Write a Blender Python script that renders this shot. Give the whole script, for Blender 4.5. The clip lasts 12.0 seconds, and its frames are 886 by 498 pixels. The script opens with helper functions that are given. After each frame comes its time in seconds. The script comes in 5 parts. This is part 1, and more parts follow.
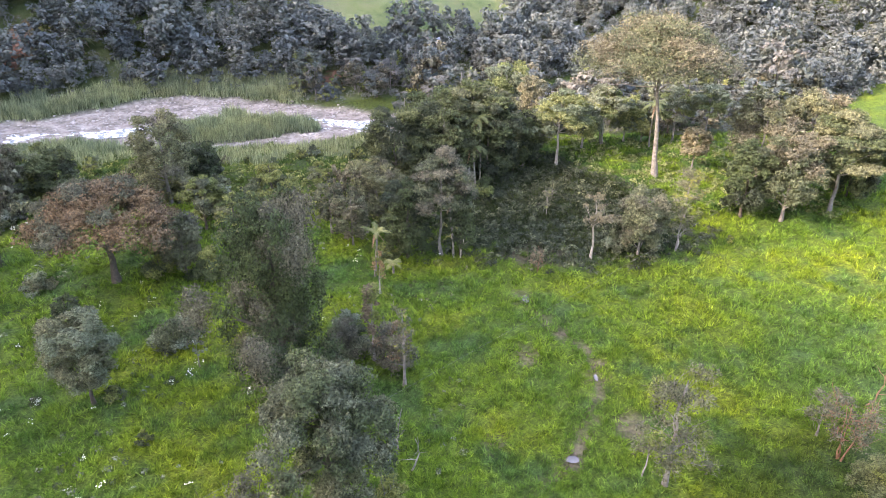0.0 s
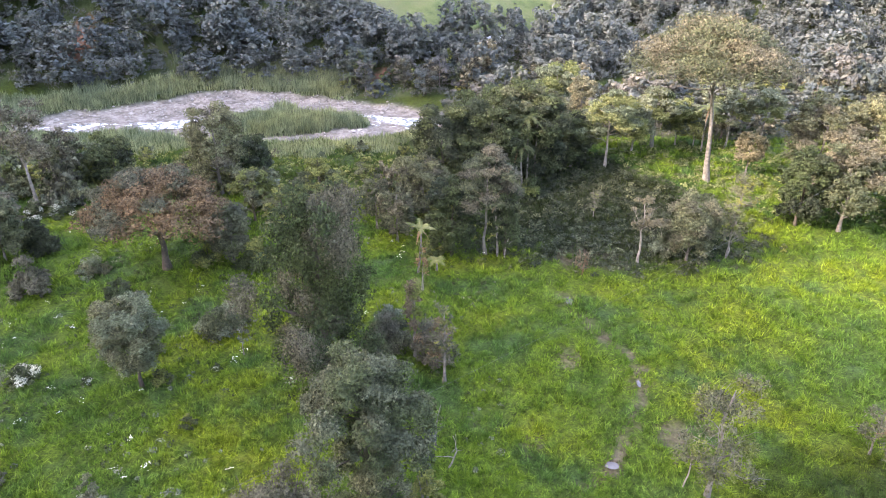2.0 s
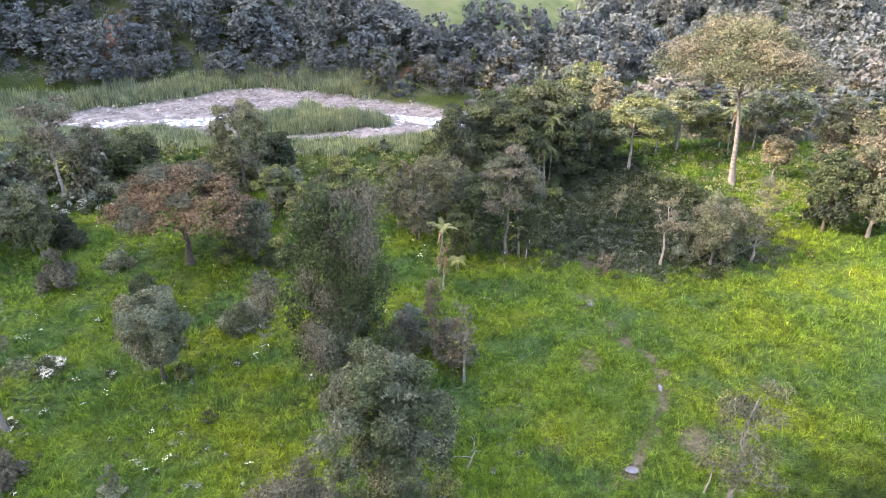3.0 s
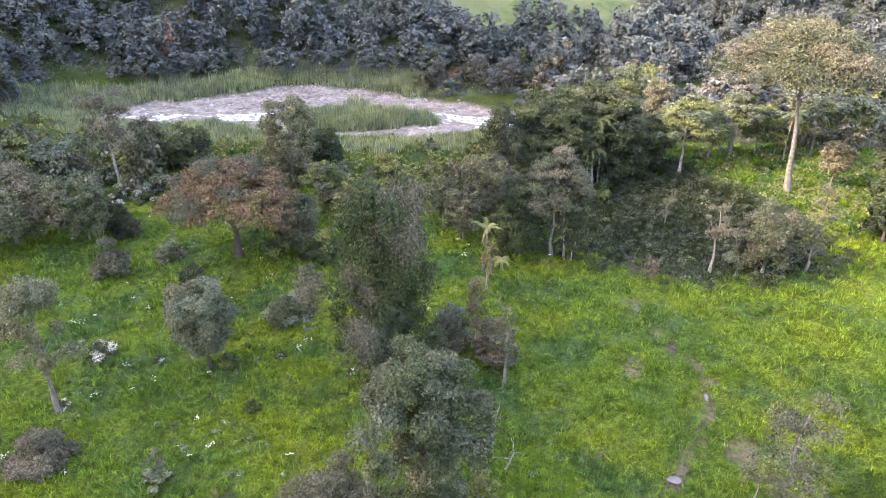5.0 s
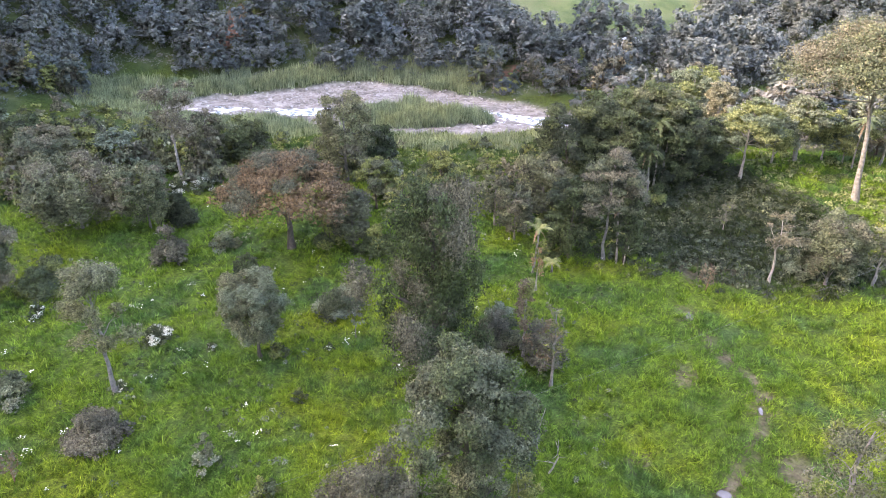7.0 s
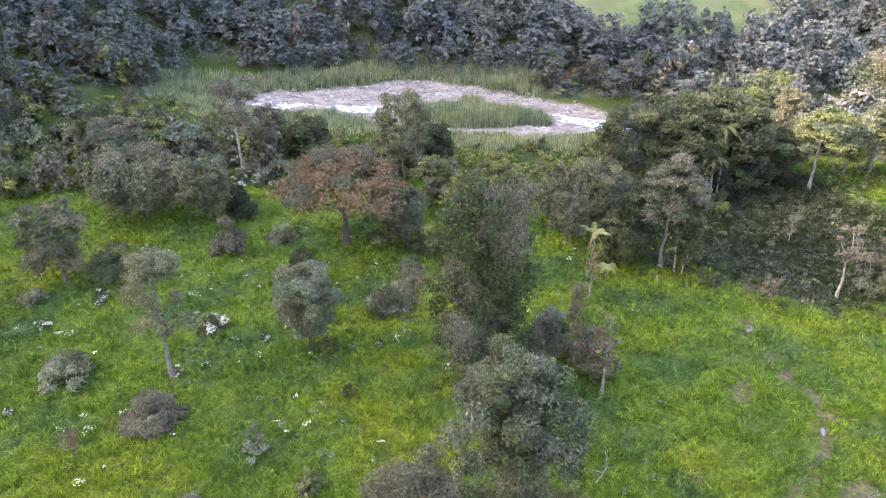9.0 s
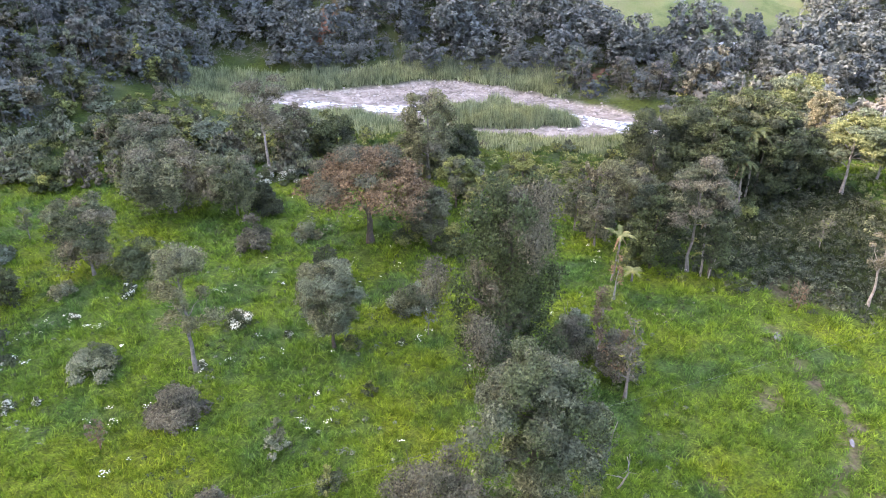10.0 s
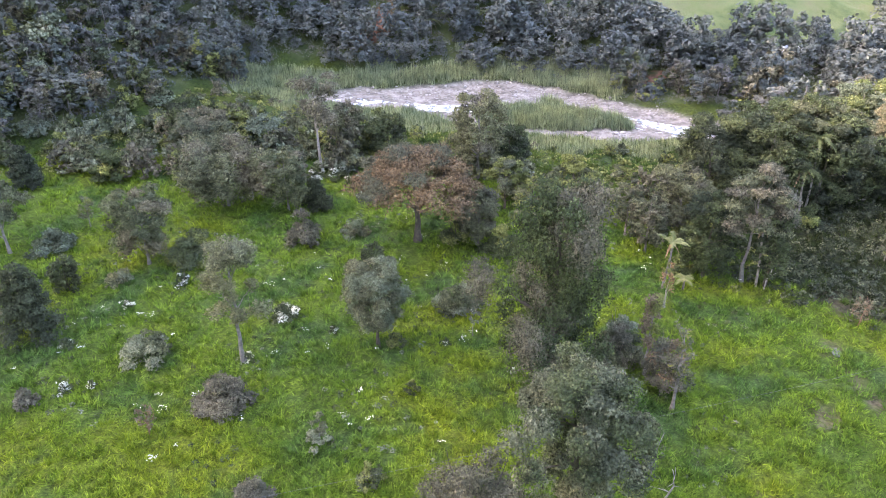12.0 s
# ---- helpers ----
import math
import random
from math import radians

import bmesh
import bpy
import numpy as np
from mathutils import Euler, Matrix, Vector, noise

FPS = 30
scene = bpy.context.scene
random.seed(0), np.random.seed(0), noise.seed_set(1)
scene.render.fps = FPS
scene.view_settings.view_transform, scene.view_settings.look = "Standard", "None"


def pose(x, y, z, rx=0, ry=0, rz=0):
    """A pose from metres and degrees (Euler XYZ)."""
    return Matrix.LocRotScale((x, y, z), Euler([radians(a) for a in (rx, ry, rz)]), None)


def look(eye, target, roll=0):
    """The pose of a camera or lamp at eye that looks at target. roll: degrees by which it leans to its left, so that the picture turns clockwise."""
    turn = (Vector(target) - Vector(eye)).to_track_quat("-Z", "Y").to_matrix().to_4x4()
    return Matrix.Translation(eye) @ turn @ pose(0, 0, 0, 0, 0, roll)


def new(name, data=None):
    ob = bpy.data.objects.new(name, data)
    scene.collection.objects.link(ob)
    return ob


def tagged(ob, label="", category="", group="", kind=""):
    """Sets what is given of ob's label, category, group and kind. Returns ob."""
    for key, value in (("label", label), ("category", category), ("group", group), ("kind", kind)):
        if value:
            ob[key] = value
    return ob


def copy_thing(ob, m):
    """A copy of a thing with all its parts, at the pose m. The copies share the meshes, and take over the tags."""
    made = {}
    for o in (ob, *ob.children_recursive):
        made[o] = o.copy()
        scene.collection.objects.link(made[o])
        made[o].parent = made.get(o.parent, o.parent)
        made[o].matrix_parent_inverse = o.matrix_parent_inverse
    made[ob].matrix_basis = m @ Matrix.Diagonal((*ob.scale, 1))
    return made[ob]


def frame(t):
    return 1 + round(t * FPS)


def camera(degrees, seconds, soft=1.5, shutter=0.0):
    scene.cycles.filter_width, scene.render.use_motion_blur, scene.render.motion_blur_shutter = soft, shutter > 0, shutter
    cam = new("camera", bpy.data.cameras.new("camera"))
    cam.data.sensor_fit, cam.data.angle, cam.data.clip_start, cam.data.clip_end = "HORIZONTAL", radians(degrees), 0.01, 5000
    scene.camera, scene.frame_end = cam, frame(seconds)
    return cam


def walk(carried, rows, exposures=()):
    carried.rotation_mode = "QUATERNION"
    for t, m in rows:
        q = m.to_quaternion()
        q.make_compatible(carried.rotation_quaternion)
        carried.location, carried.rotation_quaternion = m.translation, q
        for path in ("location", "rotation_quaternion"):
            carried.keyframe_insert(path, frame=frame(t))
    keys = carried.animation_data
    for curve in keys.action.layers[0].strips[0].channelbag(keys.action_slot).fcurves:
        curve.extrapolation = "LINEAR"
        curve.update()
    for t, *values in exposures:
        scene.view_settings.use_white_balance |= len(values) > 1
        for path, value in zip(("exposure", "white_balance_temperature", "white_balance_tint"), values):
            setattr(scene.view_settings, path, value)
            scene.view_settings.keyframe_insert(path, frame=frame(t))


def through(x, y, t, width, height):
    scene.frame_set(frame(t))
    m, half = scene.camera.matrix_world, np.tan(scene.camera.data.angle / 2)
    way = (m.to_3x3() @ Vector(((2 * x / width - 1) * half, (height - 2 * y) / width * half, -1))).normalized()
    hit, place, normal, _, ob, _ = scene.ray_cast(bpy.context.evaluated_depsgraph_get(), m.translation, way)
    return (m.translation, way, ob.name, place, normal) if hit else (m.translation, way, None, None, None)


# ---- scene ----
cam = camera(65.3, 12.0, soft=0.5)
walk(cam, [
    (0, look((0.000, 0.000, 44.000), (0.000, 70.575, 6.329), 0.211)),
    (0.5, look((-0.032, 0.010, 43.938), (-1.169, 70.568, 6.252), 0.272)),
    (1, look((-0.064, 0.023, 43.878), (-2.463, 70.537, 6.169), 0.256)),
    (1.5, look((-0.096, 0.038, 43.819), (-3.796, 70.481, 6.081), 0.299)),
    (2, look((-0.128, 0.057, 43.762), (-5.094, 70.420, 6.021), 0.291)),
    (2.5, look((-0.160, 0.078, 43.705), (-6.358, 70.346, 5.969), 0.287)),
    (3, look((-0.192, 0.102, 43.650), (-7.540, 70.262, 5.920), 0.280)),
    (5, look((-0.322, 0.228, 43.445), (-12.613, 69.687, 5.704), 0.073)),
    (5.5, look((-0.355, 0.267, 43.397), (-13.936, 69.469, 5.625), 0.063)),
    (6, look((-0.387, 0.309, 43.350), (-15.320, 69.221, 5.560), -0.008)),
    (6.5, look((-0.420, 0.353, 43.304), (-16.746, 68.942, 5.501), -0.052)),
    (7, look((-0.453, 0.401, 43.260), (-18.317, 68.580, 5.413), -0.055)),
    (9, look((-0.584, 0.619, 43.098), (-24.304, 67.007, 5.283), -0.216)),
    (9.5, look((-0.617, 0.681, 43.061), (-25.610, 66.620, 5.280), -0.295)),
    (10, look((-0.650, 0.745, 43.025), (-26.905, 66.196, 5.251), -0.307)),
    (10.5, look((-0.684, 0.813, 42.991), (-28.179, 65.751, 5.214), -0.352)),
    (11, look((-0.717, 0.884, 42.957), (-29.459, 65.284, 5.189), -0.387)),
    (11.5, look((-0.750, 0.957, 42.926), (-30.737, 64.801, 5.180), -0.469)),
    (12, look((-0.783, 1.033, 42.895), (-32.008, 64.282, 5.152), -0.509)),
], exposures=[(0, 3.9, 7600, 27), (12, 4.04, 7600, 28)])

# ---- light: low afternoon sun; an added, unseen western ridge shades the near meadow ----
SUN_AZ, SUN_EL = 114.0, 31.7          # degrees to the left of +y, and above the horizon
to_sun = Vector((-math.sin(radians(SUN_AZ)) * math.cos(radians(SUN_EL)),
                 math.cos(radians(SUN_AZ)) * math.cos(radians(SUN_EL)), math.sin(radians(SUN_EL))))
world = bpy.data.worlds.new("sky")
scene.world = world
world.use_nodes = True
wn = world.node_tree.nodes
sky = wn.new("ShaderNodeTexSky")
sky.sky_type, sky.sun_disc = "NISHITA", False
sky.sun_elevation, sky.sun_rotation = radians(SUN_EL), radians(-SUN_AZ)
sky.air_density, sky.dust_density, sky.ozone_density, sky.altitude = 1.0, 7.0, 0.6, 1800
wn["Background"].inputs[1].default_value = 0.15
world.node_tree.links.new(sky.outputs[0], wn["Background"].inputs[0])
sun = new("sun", bpy.data.lights.new("sun", "SUN"))
sun.data.energy, sun.data.angle, sun.data.color = 0.85, radians(1.6), (1.0, 0.97, 0.93)
sun.matrix_world = look(tuple(to_sun * 300), (0, 0, 0))


# ---- lie of the land ----
FAR_X = np.array([-400.0, -130, -100, -60, -20, 20, 60, 120, 200, 500])
FAR_Y = np.array([60.0, 148, 158, 175, 180, 190, 215, 225, 205, 120])
FAR_S = np.array([0.62, 0.62, 0.62, 0.6, 0.45, 0.2, 0.42, 0.5, 0.45, 0.4])
LEFT_Y = np.array([-400.0, 0, 40, 80, 120, 150, 400])
LEFT_X = np.array([-125.0, -128, -128, -121, -114, -118, -160])
BED_X = np.array([-300.0, -160, -120, -104, -95, -80, -65, -50, -35, -15, 10, 40, 90, 160, 400])
BED_Y = np.array([60.0, 114, 129, 135, 138, 144, 149, 149, 147.5, 146, 156, 178, 200, 214, 250])
BED_W = np.array([-4.0, -4, -4, -1, 7, 11, 15, 16.5, 14.5, 8, 8, 8, 8, 8, 8])


def smooth(a, b, v):
    u = np.clip((v - a) / (b - a), 0, 1)
    return u * u * (3 - 2 * u)


def ripple(x, y, scale, seed):
    """A sum of slanted waves, as a cheap smooth unevenness between about -1 and 1."""
    r = np.random.RandomState(seed)
    out = 0
    for k in range(6):
        a, p, f = r.uniform(0, 6.28), r.uniform(0, 6.28), r.uniform(0.6, 1.9) / scale
        out = out + np.sin((x * np.cos(a) + y * np.sin(a)) * f * 6.28 + p)
    return out / 3.2


def bed_offset(x, y):
    """How far a place lies inside (below 0) or outside the river's stony bed, in metres."""
    return np.abs(y - np.interp(x, BED_X, BED_Y)) * 0.93 - np.interp(x, BED_X, BED_W) + 1.6 * ripple(x, y, 18, 4)


def soft_rise(d, r=6.0):
    return np.where(d > 40, d, r * np.log1p(np.exp(np.clip(d, -60, 40) / r)))


def height(x, y):
    """Ground height: a wet meadow, the sunk river bed and the wooded hills about the valley. The left hill's unseen
    upper part is raised to shade the meadow.
    """
    x, y = np.asarray(x, float), np.asarray(y, float)
    z = 0.35 * ripple(x, y, 34, 1) + 0.12 * ripple(x, y, 9, 2)
    z = z + 2.4 * np.exp(-(((x - 30) / 26) ** 2 + ((y - 112) / 24) ** 2))
    z = z - 2.6 * smooth(26, 2, bed_offset(x, y)) - 1.3 * smooth(3, -1.5, bed_offset(x, y))
    far = np.interp(x, FAR_X, FAR_S) * soft_rise(y - np.interp(x, FAR_X, FAR_Y))
    past = np.interp(y, LEFT_Y, LEFT_X) - x
    # Second term: unseen upper ridge, steepened only to cast shade on the meadow.
    left = 0.66 * soft_rise(past) + (0.62 + 0.14 * smooth(-35, 15, y)) * soft_rise(past - 45, 12)
    right = 0.34 * soft_rise(x - 105 + 0.25 * (120 - y))
    back = 0.4 * soft_rise(-90 - y, 12)
    # The cap is lifted far to the left for that shading ridge.
    cap = 230 + 190 * smooth(-120, -230, x) + 12 * ripple(x, y, 160, 7) - 0.35 * np.clip(y - 40, -150, 200)
    hill = far + left + right + back
    hill = cap * np.tanh(hill / cap)
    return z + hill + smooth(2, 14, hill) * 1.3 * ripple(x, y, 22, 5)

# ---- materials ----
def material(name):
    m = bpy.data.materials.new(name)
    m.use_nodes = True
    return m, m.node_tree, m.node_tree.nodes["Principled BSDF"]


def node(nt, kind, **values):
    n = nt.nodes.new(kind)
    for key, value in values.items():
        n.inputs[key].default_value = value
    return n


def place_noise(nt, scale, detail=3.0, rough=0.55, local=False):
    """Noise at a real-world size: scale is in cycles a metre."""
    n = node(nt, "ShaderNodeTexNoise", Scale=scale, Detail=detail, Roughness=rough)
    if local:
        nt.links.new(nt.nodes.new("ShaderNodeTexCoord").outputs["Object"], n.inputs["Vector"])
    else:
        nt.links.new(nt.nodes.new("ShaderNodeNewGeometry").outputs["Position"], n.inputs["Vector"])
    return n.outputs["Fac"]


def ramp(nt, fac, stops):
    r = nt.nodes.new("ShaderNodeValToRGB")
    while len(r.color_ramp.elements) < len(stops):
        r.color_ramp.elements.new(0.5)
    for e, (p, c) in zip(r.color_ramp.elements, stops):
        e.position, e.color = p, (*c, 1) if len(c) == 3 else c
    nt.links.new(fac, r.inputs["Fac"])
    return r.outputs["Color"]


def blend(nt, a, b, fac, mode="MIX"):
    n = nt.nodes.new("ShaderNodeMix")
    n.data_type, n.blend_type = "RGBA", mode
    for value, socket in ((fac, n.inputs[0]), (a, n.inputs[6]), (b, n.inputs[7])):
        if isinstance(value, (int, float)):
            socket.default_value = value
        elif isinstance(value, tuple):
            socket.default_value = (*value, 1)
        else:
            nt.links.new(value, socket)
    return n.outputs[2]


def grey(v):
    return (v, v, v)


def bumped(nt, bsdf, fac, strength, distance):
    b = node(nt, "ShaderNodeBump", Strength=strength, Distance=distance)
    nt.links.new(fac, b.inputs["Height"])
    nt.links.new(b.outputs["Normal"], bsdf.inputs["Normal"])


def leaf_material(name, dark, light, through=0.14, rough=0.65, tint=0.25, grain=0.45):
    """Leaves: each leaf and each plant has its own tone; light comes through from behind."""
    m, nt, bsdf = material(name)
    geo, info = nt.nodes.new("ShaderNodeNewGeometry"), nt.nodes.new("ShaderNodeObjectInfo")
    c = blend(nt, dark, light, geo.outputs["Random Per Island"])
    patch = ramp(nt, place_noise(nt, grain, 3.0), [(0.32, (0.6, 0.64, 0.62)), (0.68, (1.28, 1.24, 1.17))])
    c = blend(nt, c, patch, 1.0, "MULTIPLY")
    stand = ramp(nt, place_noise(nt, 0.09, 2.0), [(0.35, (0.85, 0.9, 0.95)), (0.65, (1.14, 1.08, 0.98))])
    c = blend(nt, c, stand, 1.0, "MULTIPLY")
    own = ramp(nt, info.outputs["Random"], [(0.0, (1 - tint, 1 - 0.7 * tint, 1 - tint)), (0.5, grey(1.0)), (1.0, (1 + tint, 1 + 0.75 * tint, 1 + 0.3 * tint))])
    c = blend(nt, c, own, 1.0, "MULTIPLY")
    nt.links.new(c, bsdf.inputs["Base Color"])
    bsdf.inputs["Roughness"].default_value = rough
    bsdf.inputs["Specular IOR Level"].default_value = 0.2
    tr, mix = nt.nodes.new("ShaderNodeBsdfTranslucent"), nt.nodes.new("ShaderNodeMixShader")
    warm = blend(nt, c, (1.0, 1.05, 0.55), 1.0, "MULTIPLY")
    nt.links.new(warm, tr.inputs["Color"])
    mix.inputs[0].default_value = through
    nt.links.new(bsdf.outputs[0], mix.inputs[1])
    nt.links.new(tr.outputs[0], mix.inputs[2])
    nt.links.new(mix.outputs[0], nt.nodes["Material Output"].inputs["Surface"])
    return m


def bark_material(name, dark, light, moss=(0.06, 0.08, 0.03), mossy=0.35):
    m, nt, bsdf = material(name)
    c = ramp(nt, place_noise(nt, 3.0, 5.0, 0.65, True), [(0.35, dark), (0.65, light)])
    spots = ramp(nt, place_noise(nt, 1.1, 4.0, 0.6, True), [(0.5, grey(0)), (0.62, grey(mossy))])
    c = blend(nt, c, moss, spots)
    nt.links.new(c, bsdf.inputs["Base Color"])
    bsdf.inputs["Roughness"].default_value = 0.85
    bumped(nt, bsdf, place_noise(nt, 9.0, 4.0, 0.6, True), 0.6, 0.03)
    return m


def masked(nt, name):
    a = nt.nodes.new("ShaderNodeAttribute")
    a.attribute_name = name
    return a.outputs["Fac"]


def meadow_colour(nt):
    """Patches of wet-meadow grass: yellow-green, fresh green, bluish sedge and old straw."""
    c = ramp(nt, place_noise(nt, 0.06, 3.0), [(0.36, (0.1, 0.185, 0.034)), (0.5, (0.15, 0.24, 0.028)), (0.64, (0.215, 0.28, 0.026))])
    sedge = ramp(nt, place_noise(nt, 0.13, 4.0, 0.6), [(0.5, grey(0)), (0.64, grey(0.8))])
    c = blend(nt, c, (0.08, 0.165, 0.05), sedge)
    straw = ramp(nt, place_noise(nt, 0.35, 4.0, 0.65), [(0.62, grey(0)), (0.8, grey(0.45))])
    c = blend(nt, c, (0.17, 0.15, 0.07), straw)
    fine = ramp(nt, place_noise(nt, 1.4, 4.0, 0.65), [(0.3, grey(0.55)), (0.7, grey(1.35))])
    c = blend(nt, c, fine, 1.0, "MULTIPLY")
    # Dark herb tones, deepened further to hold the knoll's shade.
    herb = ramp(nt, place_noise(nt, 0.8, 4.0, 0.65), [(0.3, (0.018, 0.026, 0.01)), (0.55, (0.036, 0.052, 0.018)), (0.75, (0.065, 0.075, 0.036))])
    return blend(nt, c, herb, masked(nt, "herb"))


def ground_material():
    m, nt, bsdf = material("meadow_ground")
    c = blend(nt, meadow_colour(nt), grey(0.55), 1.0, "MULTIPLY")
    turf = ramp(nt, place_noise(nt, 4.5, 5.0, 0.75), [(0.36, (0.35, 0.4, 0.35)), (0.6, (1.3, 1.25, 1.2))])
    c = blend(nt, c, turf, 1.0, "MULTIPLY")
    litter = ramp(nt, place_noise(nt, 0.3, 4.0), [(0.3, (0.03, 0.05, 0.015)), (0.6, (0.07, 0.085, 0.03)), (0.8, (0.1, 0.08, 0.045))])
    c = blend(nt, c, litter, masked(nt, "woods"))
    hill = ramp(nt, place_noise(nt, 0.07, 7.0, 0.72), [(0.35, (0.052, 0.085, 0.028)), (0.5, (0.11, 0.14, 0.052)), (0.62, (0.135, 0.146, 0.066)), (0.75, (0.112, 0.088, 0.058))])
    c = blend(nt, c, hill, masked(nt, "pasture"))
    scar = ramp(nt, place_noise(nt, 0.7, 4.0), [(0.35, (0.13, 0.06, 0.035)), (0.65, (0.24, 0.13, 0.085))])
    c = blend(nt, c, scar, masked(nt, "scar"))
    mud = ramp(nt, place_noise(nt, 2.0, 4.0), [(0.35, (0.07, 0.05, 0.035)), (0.65, (0.2, 0.15, 0.12))])
    c = blend(nt, c, mud, masked(nt, "mud"))
    stones = node(nt, "ShaderNodeTexVoronoi", Scale=1.6)
    nt.links.new(nt.nodes.new("ShaderNodeNewGeometry").outputs["Position"], stones.inputs["Vector"])
    gravel = ramp(nt, place_noise(nt, 0.35, 6.0, 0.7), [(0.3, (0.1, 0.086, 0.07)), (0.5, (0.235, 0.21, 0.175)), (0.72, (0.36, 0.33, 0.28))])
    own = ramp(nt, stones.outputs["Color"], [(0.0, grey(0.65)), (1.0, grey(1.25))])
    c = blend(nt, c, blend(nt, gravel, own, 1.0, "MULTIPLY"), masked(nt, "gravel"))
    nt.links.new(c, bsdf.inputs["Base Color"])
    bsdf.inputs["Roughness"].default_value = 0.9
    bsdf.inputs["Specular IOR Level"].default_value = 0.15
    bumped(nt, bsdf, place_noise(nt, 2.6, 7.0, 0.75), 1.0, 0.4)
    return m


def grass_material():
    m, nt, bsdf = material("grass_blades")
    geo = nt.nodes.new("ShaderNodeNewGeometry")
    own = ramp(nt, geo.outputs["Random Per Island"], [(0.0, (0.5, 0.58, 0.45)), (0.75, (1.1, 1.1, 1.0)), (1.0, (1.4, 1.32, 1.2))])
    c = blend(nt, meadow_colour(nt), own, 1.0, "MULTIPLY")
    tuft = ramp(nt, masked(nt, "tone"), [(0.0, (0.42, 0.52, 0.45)), (0.55, (1.0, 1.0, 1.0)), (1.0, (1.22, 1.18, 1.14))])
    c = blend(nt, c, tuft, 1.0, "MULTIPLY")
    nt.links.new(c, bsdf.inputs["Base Color"])
    bsdf.inputs["Roughness"].default_value = 0.7
    bsdf.inputs["Specular IOR Level"].default_value = 0.12
    tr, mix = nt.nodes.new("ShaderNodeBsdfTranslucent"), nt.nodes.new("ShaderNodeMixShader")
    nt.links.new(c, tr.inputs["Color"])
    mix.inputs[0].default_value = 0.35
    nt.links.new(bsdf.outputs[0], mix.inputs[1])
    nt.links.new(tr.outputs[0], mix.inputs[2])
    nt.links.new(mix.outputs[0], nt.nodes["Material Output"].inputs["Surface"])
    return m


def water_material(name="river_water", froth=0.5):
    m, nt, bsdf = material(name)
    n = place_noise(nt, 0.55, 6.0, 0.7)
    foam = ramp(nt, n, [(froth - 0.06, grey(0)), (froth + 0.06, grey(1))])
    c = blend(nt, (0.2, 0.23, 0.22), (0.8, 0.82, 0.82), foam)
    nt.links.new(c, bsdf.inputs["Base Color"])
    r = ramp(nt, foam, [(0.0, grey(0.12)), (1.0, grey(0.6))])
    nt.links.new(r, bsdf.inputs["Roughness"])
    bumped(nt, bsdf, place_noise(nt, 1.6, 5.0, 0.7), 0.7, 0.25)
    return m


def plain_material(name, a, b, rough=0.8, scale=2.0):
    m, nt, bsdf = material(name)
    nt.links.new(ramp(nt, place_noise(nt, scale, 4.0), [(0.35, a), (0.65, b)]), bsdf.inputs["Base Color"])
    bsdf.inputs["Roughness"].default_value = rough
    bumped(nt, bsdf, place_noise(nt, 5 * scale, 3.0), 0.4, 0.03)
    return m


GROUND, GRASS, WATER = ground_material(), grass_material(), water_material()
LEAF = {
    "deep": leaf_material("leaf_deep_green", (0.028, 0.036, 0.018), (0.13, 0.16, 0.075)),
    "grey": leaf_material("leaf_grey_green", (0.04, 0.046, 0.026), (0.185, 0.2, 0.125)),
    "silver": leaf_material("leaf_silver_green", (0.06, 0.073, 0.049), (0.25, 0.285, 0.205)),
    "dusk": leaf_material("leaf_dusky_brown_green", (0.051, 0.047, 0.034), (0.2, 0.192, 0.14)),
    "brown": leaf_material("leaf_russet_brown", (0.072, 0.047, 0.028), (0.27, 0.18, 0.11)),
    "fresh": leaf_material("leaf_fresh_green", (0.072, 0.09, 0.036), (0.32, 0.35, 0.17), 0.35),
    "moss": leaf_material("leaf_mossy_green", (0.06, 0.072, 0.021), (0.25, 0.275, 0.095)),
    "pale": leaf_material("leaf_pale_tan_green", (0.09, 0.084, 0.054), (0.33, 0.3, 0.2)),
    "night": leaf_material("leaf_very_dark", (0.018, 0.024, 0.014), (0.076, 0.094, 0.058)),
    "reed": leaf_material("leaf_cane_reed", (0.132, 0.15, 0.09), (0.44, 0.46, 0.32), 0.35),
    "frond": leaf_material("leaf_palm_frond", (0.042, 0.054, 0.024), (0.15, 0.18, 0.08), 0.3, 0.4),
    # Two leaf colours for the far slopes, lightened and blued to paint in distance haze.
    "misty": leaf_material("leaf_green_hazed", (0.074, 0.088, 0.084), (0.138, 0.156, 0.15), grain=0.3),
    "haze": leaf_material("leaf_grey_hazed", (0.084, 0.088, 0.085), (0.158, 0.16, 0.155), grain=0.3),
    "flower": leaf_material("petal_white", (0.55, 0.56, 0.48), (0.8, 0.8, 0.74), 0.2, 0.6, 0.05),
    "dead": leaf_material("leaf_dry_hanging", (0.09, 0.06, 0.042), (0.3, 0.22, 0.15), 0.1, 0.8),
}
BARK = {
    "dark": bark_material("bark_dark", (0.035, 0.028, 0.02), (0.1, 0.08, 0.06)),
    "grey": bark_material("bark_grey", (0.09, 0.08, 0.065), (0.22, 0.2, 0.17)),
    "pale": bark_material("bark_pale", (0.13, 0.12, 0.1), (0.34, 0.31, 0.26), (0.1, 0.1, 0.06), 0.6),
    "red": bark_material("bark_reddish", (0.12, 0.06, 0.035), (0.24, 0.13, 0.08)),
}


